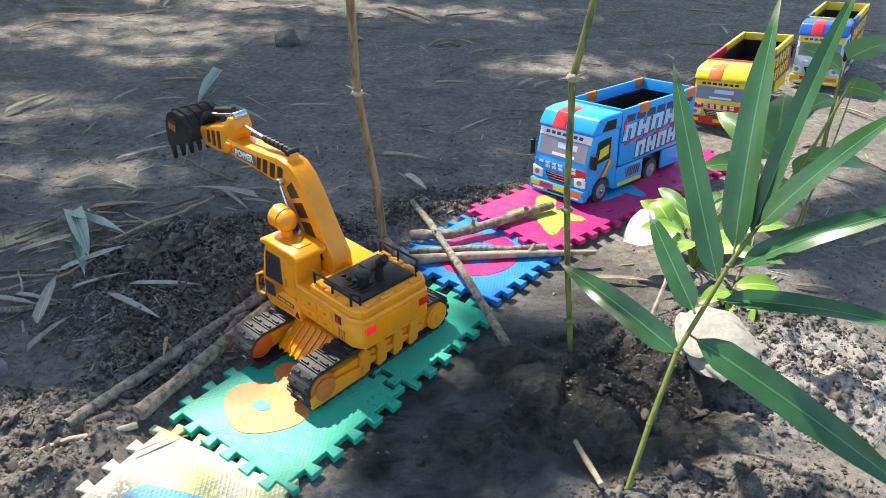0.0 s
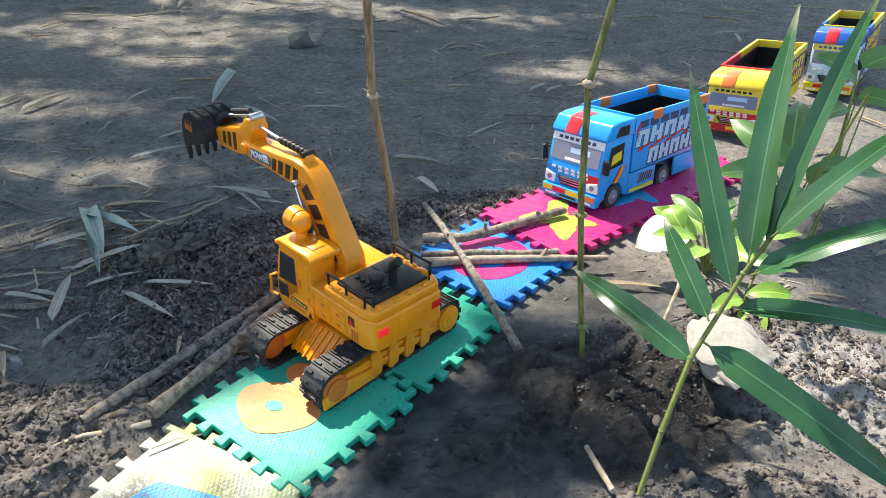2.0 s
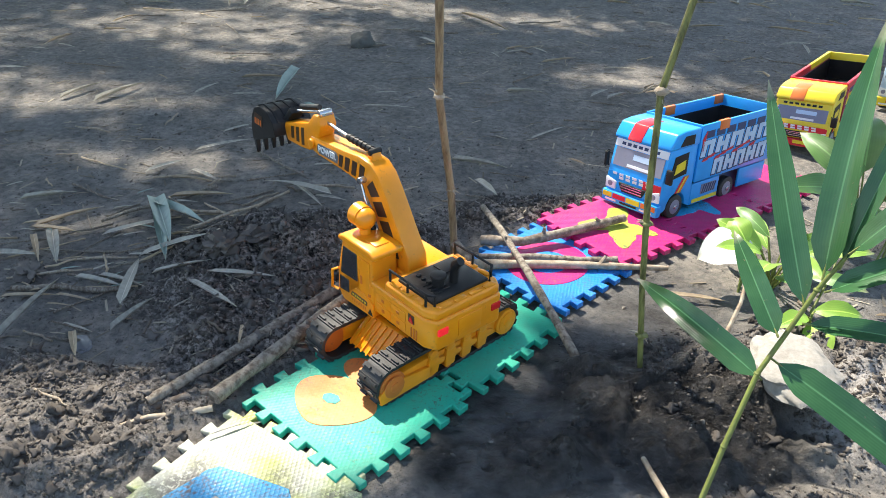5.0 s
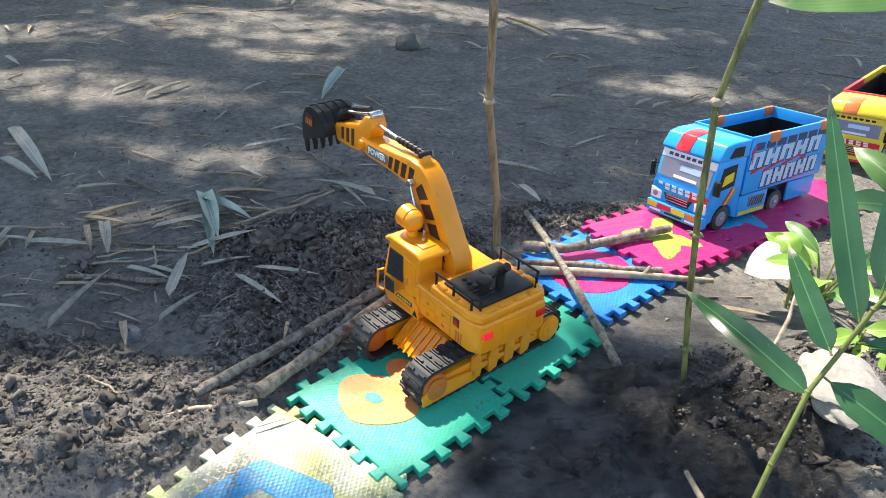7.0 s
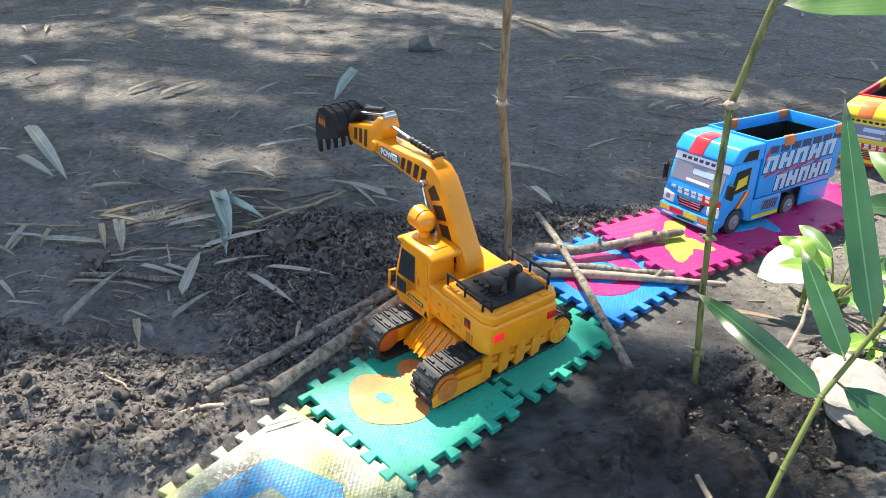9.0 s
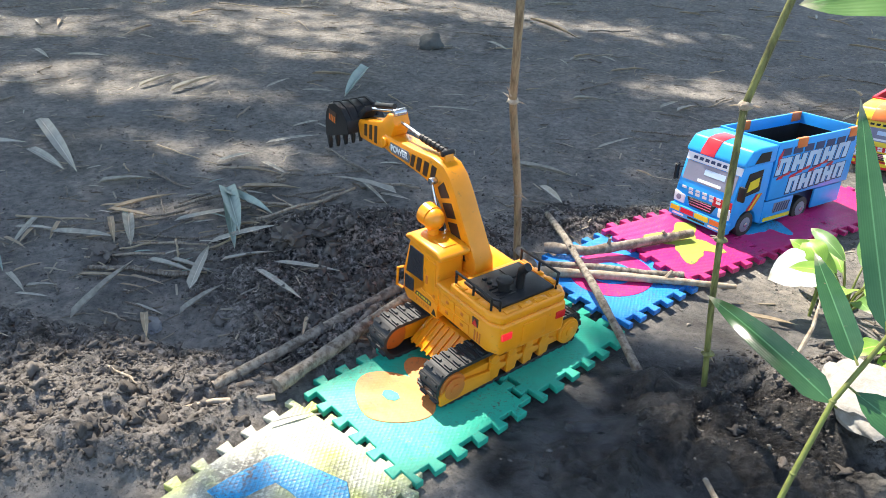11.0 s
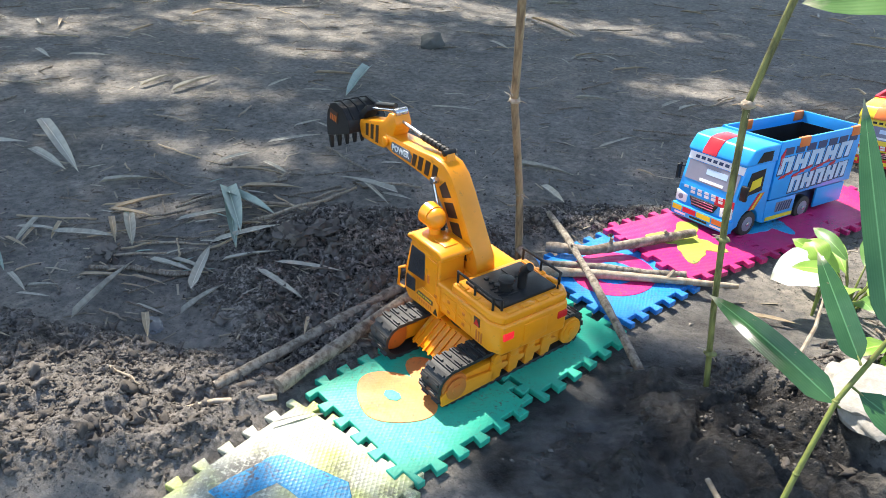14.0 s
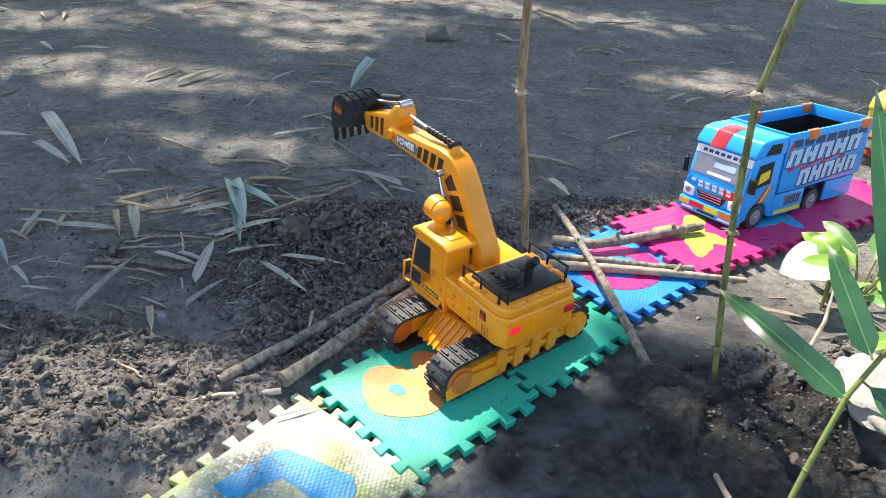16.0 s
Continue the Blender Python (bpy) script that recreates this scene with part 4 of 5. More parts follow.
    for xx in (-1, 1):
        for k in range(3):
            part("hood_pad", box(xx * 0.075 - 0.006, xx * 0.075 + 0.006, -0.118 + k * 0.034, -0.094 + k * 0.034, 0.192, 0.197, 0.002), YELLOW, body, m=up)
    for k in range(4):
        part("hood_pad", box(-0.062 + k * 0.034, -0.036 + k * 0.034, -0.146, -0.135, 0.192, 0.197, 0.002), YELLOW, body, m=up)
    deck = part("engine_deck", box(-0.064, 0.064, -0.128, -0.030, 0.192, 0.199, 0.002), BLACK, ob, "glossy black engine deck", m=up)
    for k in range(4):
        part("deck_ridge", box(-0.045, -0.010, -0.110 + k * 0.010, -0.106 + k * 0.010, 0.198, 0.201, 0.0006), BLACK, deck, m=up)
    part("deck_plate", box(0.012, 0.050, -0.070, -0.036, 0.198, 0.2015, 0.001), BLACK, deck, m=up)
    for yy in (-0.046, -0.060, -0.074):
        part("deck_bolt", drum(0.005, 0.198, 0.203, (-0.030, yy), "z", 12, 0.001), BLACK, deck, m=up)
    part("air_filter", drum(0.011, 0.198, 0.216, (-0.022, -0.090), "z", 20, 0.001), BLACK, deck, "round black filter cap", m=up)
    part("filter_cap", drum(0.015, 0.215, 0.222, (-0.022, -0.090), "z", 22, 0.002), BLACK, deck, m=up)
    part("exhaust_pipe", tube([(0.008, -0.098, 0.197), (0.008, -0.098, 0.224), (0.008, -0.100, 0.234), (0.010, -0.112, 0.246)], [0.008, 0.008, 0.0085, 0.008], 12), BLACK, deck, "bent black exhaust pipe", m=up)
    for s in (-1, 1):
        xr = s * 0.076
        rail = part("handrail", tube([(xr, -0.124, 0.218), (xr, -0.022, 0.218)], 0.0024, 8), BLACK, ob, "black handrail", m=up)
        for yy in (-0.122, -0.073, -0.024):
            part("rail_post", tube([(xr, yy, 0.192), (xr, yy, 0.218)], 0.0024, 8), BLACK, rail, m=up)
        part("rail_end", tube([(xr, -0.124, 0.218), (xr - s * 0.012, -0.131, 0.214), (xr - s * 0.012, -0.131, 0.194)], 0.0024, 8), BLACK, rail, m=up)
    # side doors in the body
    for s in (-1, 1):
        xs = s * 0.086
        f = lambda y0, y1, z0, z1: box(min(xs - s * 0.002, xs + s * 0.0015), max(xs - s * 0.002, xs + s * 0.0015), y0, y1, z0, z1, 0.001)
        for y0, y1, z0, z1 in ((-0.080, -0.040, 0.122, 0.140), (-0.080, -0.040, 0.144, 0.162), (-0.036, 0.004, 0.122, 0.140), (-0.036, 0.004, 0.144, 0.162), (0.012, 0.038, 0.120, 0.166)):
            part("side_panel", f(y0, y1, z0, z1), YELLOW, body, m=up)
            yc, zc = (y0 + y1) / 2, (z0 + z1) / 2
            part("panel_latch", box(xs - 0.0026, xs + 0.0026, yc - 0.004, yc + 0.004, zc - 0.003, zc + 0.003, 0.0008), ORANGE, body, m=up)
        for k in range(3):
            part("vent_slot", f(-0.112 + k * 0.007, -0.1085 + k * 0.007, 0.120, 0.142), ORANGE, body, m=up)
        part("warning_sticker", box(min(xs, xs + s * 0.001), max(xs, xs + s * 0.001), -0.104, -0.088, 0.150, 0.167), DECAL_BROWN, body, "small dark red warning sticker", False, up)
        tri = prism([(-0.103, 0.1515), (-0.089, 0.1515), (-0.096, 0.165)], xs + s * 0.0012, xs + s * 0.0020, "x")
        part("warning_triangle", tri, TAIL_RED, body, smooth=False, m=up)
        part("tail_light", box(s * 0.062 - 0.011, s * 0.062 + 0.011, -0.1545, -0.148, 0.146, 0.160, 0.0015), LED if s < 0 else TAIL_RED, ob, "glowing red tail light" if s < 0 else "red tail light", m=up)
    part("rear_plate", box(-0.027, 0.027, -0.1535, -0.148, 0.128, 0.164, 0.001), YELLOW, body, m=up)
    part("front_deck", box(-0.028, 0.080, -0.013, 0.108, 0.172, 0.181, 0.003), YELLOW, body, m=up)
    # cab
    prof = [(0.020, 0.092), (0.118, 0.086), (0.134, 0.104), (0.132, 0.150), (0.112, 0.226), (0.020, 0.226)]
    cab = part("cab", prism(prof, -0.086, -0.026, "x", 0.006, 3), YELLOW, ob, "yellow operator cab", m=up)
    part("cab_roof", prism([(0.008, 0.222), (0.122, 0.224), (0.120, 0.232), (0.104, 0.239), (0.022, 0.239), (0.006, 0.233)], -0.090, -0.022, "x", 0.004, 3), YELLOW, cab, m=up)
    part("roof_ridge", box(-0.070, -0.040, 0.026, 0.058, 0.238, 0.2415, 0.0015), YELLOW, cab, m=up)
    sx = lambda pts, mt, nm, lift=0.0012, lb="": part(nm, prism(pts, -0.086 - lift, -0.083, "x", 0.0006, 1), mt, cab, lb, False, up)
    sx([(0.064, 0.154), (0.120, 0.150), (0.108, 0.212), (0.064, 0.212)], GLASSY, "side_window", lb="dark side window")
    sx([(0.094, 0.114), (0.126, 0.110), (0.124, 0.142), (0.094, 0.142)], GLASSY, "lower_window")
    sx([(0.024, 0.112), (0.058, 0.112), (0.058, 0.212), (0.024, 0.212)], YELLOW, "door_panel", 0.002)
    sx([(0.046, 0.158), (0.052, 0.158), (0.052, 0.176), (0.046, 0.176)], ORANGE, "door_handle", 0.0035)
    sx([(0.012, 0.100), (0.088, 0.098), (0.088, 0.122), (0.066, 0.140), (0.030, 0.140), (0.012, 0.128)], YELLOW, "wheel_arch_panel", 0.004)
    sx([(0.030, 0.118), (0.084, 0.118), (0.078, 0.128), (0.030, 0.128)], DECAL_BROWN, "name_sticker", 0.0048, "dark sticker with pale lettering bars")
    for k in range(6):
        sx([(0.034 + k * 0.0075, 0.121), (0.039 + k * 0.0075, 0.121), (0.039 + k * 0.0075, 0.1255), (0.034 + k * 0.0075, 0.1255)], LEMON, "lettering_bar", 0.0054)
    for k in range(8):
        sx([(0.034 + k * 0.006, 0.106), (0.037 + k * 0.006, 0.106), (0.039 + k * 0.006, 0.114), (0.036 + k * 0.006, 0.114)], ORANGE, "hazard_bar", 0.0048)
    sx([(0.013, 0.104), (0.028, 0.104), (0.021, 0.118)], BLACK, "warning_triangle", 0.0052)
    front = [(-0.078, 0.132, 0.150), (-0.034, 0.132, 0.150), (-0.034, 0.113, 0.218), (-0.078, 0.113, 0.218)]
    bm = bmesh.new()
    f = bm.faces.new([bm.verts.new((p[0], p[1] - 0.002, p[2])) for p in front])
    r = bmesh.ops.extrude_face_region(bm, geom=[f])
    bmesh.ops.translate(bm, verts=[v for v in r["geom"] if isinstance(v, bmesh.types.BMVert)], vec=(0, 0.0045, 0.001))
    part("windscreen", bm, GLASSY, cab, "dark windscreen", False, up)
    part("grab_frame", tube([(-0.088, 0.128, 0.106), (-0.095, 0.140, 0.110), (-0.095, 0.136, 0.150), (-0.086, 0.128, 0.154)], 0.003, 8), YELLOW, cab, m=up)
    lamp = part("roof_lamp", ball(0.021, (-0.052, 0.084, 0.268), 3, (1, 1, 1.02)), YELLOW, ob, "round yellow roof lamp", m=up)
    part("lamp_hood", tube([(-0.052, 0.086, 0.270), (-0.052, 0.108, 0.271)], [0.0215, 0.0225], 24), YELLOW, lamp, m=up)
    part("lamp_neck", tube([(-0.052, 0.084, 0.236), (-0.052, 0.084, 0.256)], [0.012, 0.009], 16), YELLOW, lamp, m=up)

    # boom, dipper and bucket, all in one upright plane
    up = pose(0, 0, 0, 0, 0, slew) @ pose(0, 0.03, 0.16, 3.5) @ Matrix.Translation((0, -0.03, -0.16))
    bx0, bx1 = -0.022, 0.022
    cx = 0.0
    top = [(-0.012, 0.160), (-0.004, 0.200), (0.033, 0.250), (0.070, 0.301), (0.092, 0.327), (0.116, 0.342), (0.150, 0.344), (0.204, 0.335), (0.292, 0.325), (0.318, 0.322), (0.328, 0.308), (0.318, 0.292)]
    bot = [(0.292, 0.289), (0.211, 0.291), (0.165, 0.290), (0.141, 0.283), (0.112, 0.256), (0.086, 0.215), (0.072, 0.160)]
    boom = part("boom", prism(top + bot, bx0, bx1, "x", 0.004, 2), YELLOW, ob, "bent yellow boom with dark hazard stripes", m=up)
    stripes = [((0.022, 0.187), (0.042, 0.182), (0.062, 0.208), (0.036, 0.216)), ((0.042, 0.224), (0.066, 0.216), (0.084, 0.240), (0.058, 0.249)), ((0.062, 0.257), (0.088, 0.247), (0.106, 0.270), (0.080, 0.281)),
               ((0.086, 0.289), (0.111, 0.277), (0.124, 0.294), (0.108, 0.312)), ((0.138, 0.297), (0.151, 0.298), (0.147, 0.330), (0.132, 0.329)), ((0.162, 0.298), (0.175, 0.298), (0.171, 0.328), (0.156, 0.329)),
               ((0.185, 0.298), (0.198, 0.298), (0.194, 0.326), (0.180, 0.327)), ((0.207, 0.298), (0.218, 0.298), (0.214, 0.323), (0.202, 0.324))]
    for q in stripes:
        for x0, x1 in ((bx0 - 0.0010, bx0 + 0.001), (bx1 - 0.001, bx1 + 0.0010)):
            part("hazard_stripe", prism(q, x0, x1, "x"), DECAL_BROWN, boom, smooth=False, m=up)
    for s, xx in ((-1, bx0), (1, bx1)):
        plate = [(0.222, 0.300), (0.286, 0.296), (0.294, 0.303), (0.290, 0.316), (0.228, 0.322), (0.219, 0.314)]
        part("name_plate", prism(plate, min(xx, xx + s * 0.0014), max(xx, xx + s * 0.0014), "x"), DECAL_GREY, boom, "grey name plate", False, up)
        for k, (gap, mt) in enumerate(((0.0018, BLACK), (0.0024, WHITE))):
            facing = Matrix.Translation((xx + s * gap, 0.256 + 0.0006 * k, 0.3085 + 0.0006 * k)) @ Matrix.Rotation(math.pi / 2 * s, 4, "Z") @ Matrix.Rotation(math.pi / 2, 4, "X")
            letters("POWER", 0.0175, mt, boom, up @ facing @ Matrix.Rotation(radians(5) * -s, 4, "Z"), 0.0003 + 0.0002 * k)
        part("pivot_pin", drum(0.010, min(xx, xx + s * 0.006), max(xx, xx + s * 0.006), (0.312, 0.308), "x", 18, 0.0015), YELLOW, boom, m=up)
        xr = xx + s * 0.010
        ram = part("lift_ram", tube([(xr, 0.060, 0.158), (xr, 0.098, 0.236)], 0.0062, 14), BLACK, ob, "black lifting ram with a silver rod", m=up)
        part("ram_rod", tube([(xr, 0.098, 0.236), (xr, 0.131, 0.303)], 0.0032, 10), CHROME, ram, m=up)
        part("ram_eye", drum(0.007, min(xx, xr + s * 0.004), max(xx, xr + s * 0.004), (0.132, 0.305), "x", 14, 0.001), CHROME, ram, m=up)
    for yy, zz in ((0.132, 0.354), (0.300, 0.356)):
        part("cylinder_bracket", prism([(yy - 0.012, zz - 0.018), (yy + 0.012, zz - 0.020), (yy + 0.006, zz + 0.006), (yy - 0.004, zz + 0.007)], cx - 0.010, cx + 0.010, "x", 0.002), YELLOW, boom, m=up)
    cy = part("stick_cylinder", tube([(cx, 0.132, 0.356), (cx, 0.218, 0.353)], 0.0062, 14), BLACK, ob, "black cylinder with a silver rod", m=up)
    part("cylinder_rod", tube([(cx, 0.218, 0.353), (cx, 0.290, 0.355)], 0.0034, 10), CHROME, cy, m=up)
    part("cylinder_pin", drum(0.006, cx - 0.013, cx + 0.013, (0.132, 0.356), "x", 12, 0.001), BLACK, cy, m=up)
    for k in range(6):
        part("hose_clip", drum(0.0078, 0.142 + k * 0.013, 0.146 + k * 0.013, (cx, 0.3555 - k * 0.0005), "y", 12), BLACK, cy, m=up)
    dip = [(0.284, 0.352), (0.296, 0.371), (0.312, 0.368), (0.332, 0.343), (0.424, 0.312), (0.430, 0.296), (0.416, 0.274), (0.365, 0.278), (0.330, 0.284), (0.312, 0.298), (0.294, 0.328)]
    arm = part("dipper_arm", prism(dip, bx0 + 0.003, bx1 - 0.003, "x", 0.003, 2), YELLOW, ob, "yellow dipper arm", m=up)
    for y0 in (0.348, 0.368, 0.388):
        dz = (y0 - 0.348) * -0.28
        for x0, x1 in ((bx0 + 0.002, bx0 + 0.004), (bx1 - 0.004, bx1 - 0.002)):
            part("hazard_stripe", prism([(y0, 0.288), (y0 + 0.010, 0.287), (y0 + 0.010, 0.324 + dz), (y0, 0.327 + dz)], x0, x1, "x"), DECAL_BROWN, arm, smooth=False, m=up)
    bc = part("bucket_cylinder", tube([(cx, 0.316, 0.378), (cx, 0.384, 0.356)], 0.0055, 14), BLACK, ob, "black cylinder with a silver rod", m=up)
    part("cylinder_rod", tube([(cx, 0.300, 0.374), (cx, 0.410, 0.338)], 0.0036, 10), CHROME, bc, m=up)
    part("cylinder_pin", drum(0.0078, cx - 0.014, cx + 0.014, (0.299, 0.372), "x", 14, 0.001), CHROME, bc, m=up)
    part("bucket_link", prism([(0.398, 0.338), (0.408, 0.347), (0.438, 0.316), (0.434, 0.290), (0.418, 0.288), (0.420, 0.314)], cx - 0.016, cx + 0.016, "x", 0.002), BLACK, ob, m=up)
    # bucket: bent shell, two cheeks, teeth
    w = 0.046
    shell = [(0.420, 0.284), (0.428, 0.311), (0.452, 0.329), (0.482, 0.332), (0.506, 0.322), (0.520, 0.298), (0.524, 0.270), (0.520, 0.242)]
    mid_y, mid_z = 0.472, 0.280
    inner_ = [(a - (a - mid_y) * 0.07, b - (b - mid_z) * 0.07) for a, b in shell]
    bucket = part("bucket", prism(shell + inner_[::-1], cx - w, cx + w, "x", 0.0015, 1), BLACK, ob, "black bucket with teeth", m=up)
    cheek = shell + [(0.498, 0.250), (0.452, 0.270)]
    for s in (-1, 1):
        xx = cx + s * w
        part("cheek", prism(cheek, min(xx, xx - s * 0.004), max(xx, xx - s * 0.004), "x", 0.001, 1), BLACK, bucket, m=up)
        st = part("hazard_sticker", prism([(0.508, 0.290), (0.474, 0.286), (0.472, 0.312), (0.503, 0.312)], min(xx, xx + s * 0.0012), max(xx, xx + s * 0.0012), "x"), DECAL_BROWN, bucket, "orange and dark hazard sticker", False, up)
        for k in range(4):
            part("sticker_bar", prism([(0.4775 + k * 0.0075, 0.288), (0.481 + k * 0.0075, 0.2885), (0.479 + k * 0.0075, 0.302), (0.4755 + k * 0.0075, 0.302)], min(xx, xx + s * 0.002), max(xx, xx + s * 0.002), "x"), ORANGE_P, st, smooth=False, m=up)
    for k in range(4):
        part("shell_rib", prism([(p[0], p[1]) for p in shell[1:7]] + [(a + (a - mid_y) * 0.06, b + (b - mid_z) * 0.06) for a, b in shell[1:7]][::-1], cx - w + 0.012 + k * 0.021, cx - w + 0.016 + k * 0.021, "x"), BLACK, bucket, smooth=False, m=up)
    for k in range(5):
        xk = cx - w + 0.003 + k * 0.0195
        part("tooth", prism([(0.526, 0.252), (0.514, 0.250), (0.510, 0.230), (0.512, 0.212), (0.520, 0.228)], xk, xk + 0.009, "x", 0.001, 1), BLACK, bucket, m=up)
    return ob


excavator(0.0115, 0.960, 0.0135, 32.5, 55)


# ---- leaves ----
def blade(base, tip, width, up=(0, 0, 1), bend=0.0, fold=0.15, n=14, shape="lance", twist=0.0):
    """A leaf surface from its base to its tip, with a fold along the middle, and a map for its veins."""
    base, tip = Vector(base), Vector(tip)
    d = tip - base
    ln = d.length
    d.normalize()
    side = d.cross(Vector(up)).normalized()
    nrm = side.cross(d).normalized()
    bm = bmesh.new()
    uv = bm.loops.layers.uv.new("UVMap")
    rows = []
    for i in range(n + 1):
        k = i / n
        if shape == "lance":
            w = min(1.0, (k / 0.10) ** 0.7) * (1 - max(0, (k - 0.35) / 0.65) ** 2.2)
        elif shape == "oval":
            w = math.sin(math.pi * min(1, k * 0.97 + 0.03)) ** 0.8
        else:
            w = math.sin(math.pi * k) ** 0.6 * (1 - 0.25 * k)
        w = max(w, 0.02) * width / 2
        c = base + d * (ln * k) + nrm * (bend * 4 * k * (1 - k)) + Vector((0, 0, -abs(bend) * 0.6 * k * k))
        s2 = (Matrix.Rotation(twist * k, 3, d) @ side)
        n2 = s2.cross(d)
        wave = 0.03 * width * math.sin(k * 17)
        rows.append([bm.verts.new(c + s2 * (w * q) + n2 * (abs(q) * w * fold * 2 + wave * q)) for q in (-1, -0.5, 0, 0.5, 1)])
    for i in range(n):
        for j in range(4):
            f = bm.faces.new((rows[i][j], rows[i][j + 1], rows[i + 1][j + 1], rows[i + 1][j]))
            for lp, (a, b) in zip(f.loops, ((j, i), (j + 1, i), (j + 1, i + 1), (j, i + 1))):
                lp[uv].uv = (a / 4, b / n * 0.02)
    return bm


# ---- bamboo shoot beside the camera ----
def bamboo_shoot():
    root = Vector((0.497, 0.600, -0.03))
    ob = thing("bamboo_shoot", Matrix.Translation(root), "young green bamboo shoot with long narrow leaves", "bamboo plant")
    inv = Matrix.Translation(-root)
    stem = [root, (0.527, 0.660, 0.0), (0.553, 0.710, 0.121), (0.587, 0.780, 0.209), (0.617, 0.808, 0.270), (0.644, 0.830, 0.335), (0.676, 0.845, 0.398), (0.72, 0.86, 0.50), (0.75, 0.87, 0.60)]
    part("stem", tube(stem, [0.0044, 0.0044, 0.0042, 0.0039, 0.0036, 0.0034, 0.0030, 0.0023, 0.0015], 10), STEM, ob, "yellow-green jointed stem", m=inv)
    for p in (stem[2], stem[3], stem[5]):
        part("stem_node", ball(0.0052, p, 2, (1, 1, 0.6)), STEM, ob, m=inv)
    L = (((0.633, 0.830, 0.309), (0.551, 1.050, 0.572), 0.046, 0.010), ((0.649, 0.840, 0.358), (0.674, 1.000, 0.690), 0.058, 0.012), ((0.668, 0.840, 0.379), (0.760, 0.950, 0.740), 0.036, 0.012),
         ((0.669, 0.820, 0.409), (0.800, 0.775, 0.625), 0.048, 0.010), ((0.657, 0.820, 0.342), (0.870, 0.800, 0.478), 0.044, 0.014), ((0.645, 0.820, 0.281), (0.920, 0.780, 0.292), 0.040, 0.016),
         ((0.612, 0.790, 0.226), (0.930, 0.655, 0.090), 0.058, 0.018), ((0.589, 0.784, 0.201), (0.410, 1.000, 0.217), 0.050, 0.016), ((0.602, 0.800, 0.270), (0.538, 0.950, 0.357), 0.042, 0.008))
    for i, (b, t, w, bend) in enumerate(L):
        up = Vector((-0.58, -0.42, 0.85))
        part("leaf", blade(b, t, w * 0.85, up, bend, 0.10 + 0.04 * (i % 3), 18, "lance", 0.25 * (-1) ** i), LEAF, ob, m=inv)
        part("leaf_stalk", tube([Vector(b) - (Vector(t) - Vector(b)) * 0.03, b, Vector(b).lerp(Vector(t), 0.05)], 0.0018, 6), STEM, ob, m=inv)
    part("dry_tip", tube([(0.551, 1.050, 0.572), (0.540, 1.052, 0.578), (0.528, 1.05, 0.577)], [0.002, 0.0012, 0.0005], 5), DRY_TAN, ob, m=inv)


bamboo_shoot()


# ---- weeds behind it ----
def weed(root, leaves, material, label, shape="oval"):
    root = Vector((root[0], root[1], gz(root[0], root[1]) - 0.01))
    ob = thing("weed", Matrix.Translation(root), label, "weed", "weeds beside the mats")
    inv = Matrix.Translation(-root)
    for i, (b, t, w) in enumerate(leaves):
        b, t = Vector(b), Vector(t)
        low = root.lerp(b, 0.5) + Vector((0, 0, 0.02))
        part("stalk", tube([root, low, b, b.lerp(t, 0.06)], [0.003, 0.0026, 0.002, 0.0015], 6), STEM, ob, m=inv)
        part("leaf", blade(b, t, w, Vector((-0.35, -0.5, 0.8)), 0.010, 0.12, 12, shape), material[i % len(material)], ob, m=inv)
    return ob


weed((0.66, 1.36), (((0.675, 1.405, 0.095), (0.556, 1.350, 0.075), 0.105), ((0.66, 1.40, 0.10), (0.625, 1.46, 0.135), 0.055)), [LEAF_PALE, LEAF_LIME], "low weed with one near-white leaf")
gen = random.Random(31)
sprays = []
for k in range(15):
    ang, up_, out = k * 2.4, 0.035 + 0.005 * k, 0.04 + 0.08 * gen.random()
    b0 = (0.735 + out * 0.5 * math.cos(ang), 1.40 + out * 0.5 * math.sin(ang), up_)
    sprays.append((b0, (0.735 + (out + 0.07) * math.cos(ang), 1.40 + (out + 0.07) * math.sin(ang), up_ + 0.02 + 0.03 * gen.random()), 0.034 + 0.020 * gen.random()))
weed((0.73, 1.40), sprays, [LEAF_LIME, LEAF_LIME, LEAF_MID], "low weed with bright yellow-green leaves")
weed((0.77, 1.20), (((0.775, 1.20, 0.04), (0.80, 1.12, 0.03), 0.060), ((0.77, 1.21, 0.05), (0.70, 1.16, 0.05), 0.040), ((0.78, 1.22, 0.06), (0.87, 1.22, 0.07), 0.045)), [LEAF_LIME], "small yellow-green weed in the dry soil")
weed((0.95, 1.62), (((0.90, 1.62, 0.16), (0.73, 1.54, 0.19), 0.075), ((0.93, 1.66, 0.20), (0.99, 1.90, 0.27), 0.085), ((0.92, 1.64, 0.18), (0.80, 1.80, 0.24), 0.075), ((0.96, 1.60, 0.14), (0.84, 1.48, 0.12), 0.070),
                    ((0.97, 1.62, 0.15), (1.10, 1.66, 0.20), 0.065), ((0.98, 1.60, 0.20), (1.16, 1.66, 0.17), 0.060), ((0.94, 1.60, 0.10), (0.86, 1.56, 0.06), 0.060)), [LEAF_MID], "leafy sapling with broad green leaves", "lance")
weed((1.16, 2.00), (((1.16, 2.02, 0.30), (1.02, 2.00, 0.37), 0.070), ((1.17, 2.03, 0.33), (1.33, 2.12, 0.37), 0.085), ((1.16, 2.01, 0.22), (1.05, 1.93, 0.20), 0.060), ((1.17, 2.00, 0.26), (1.28, 1.96, 0.25), 0.060)), [LEAF_MID], "tall sapling with broad green leaves beside the trucks", "lance")
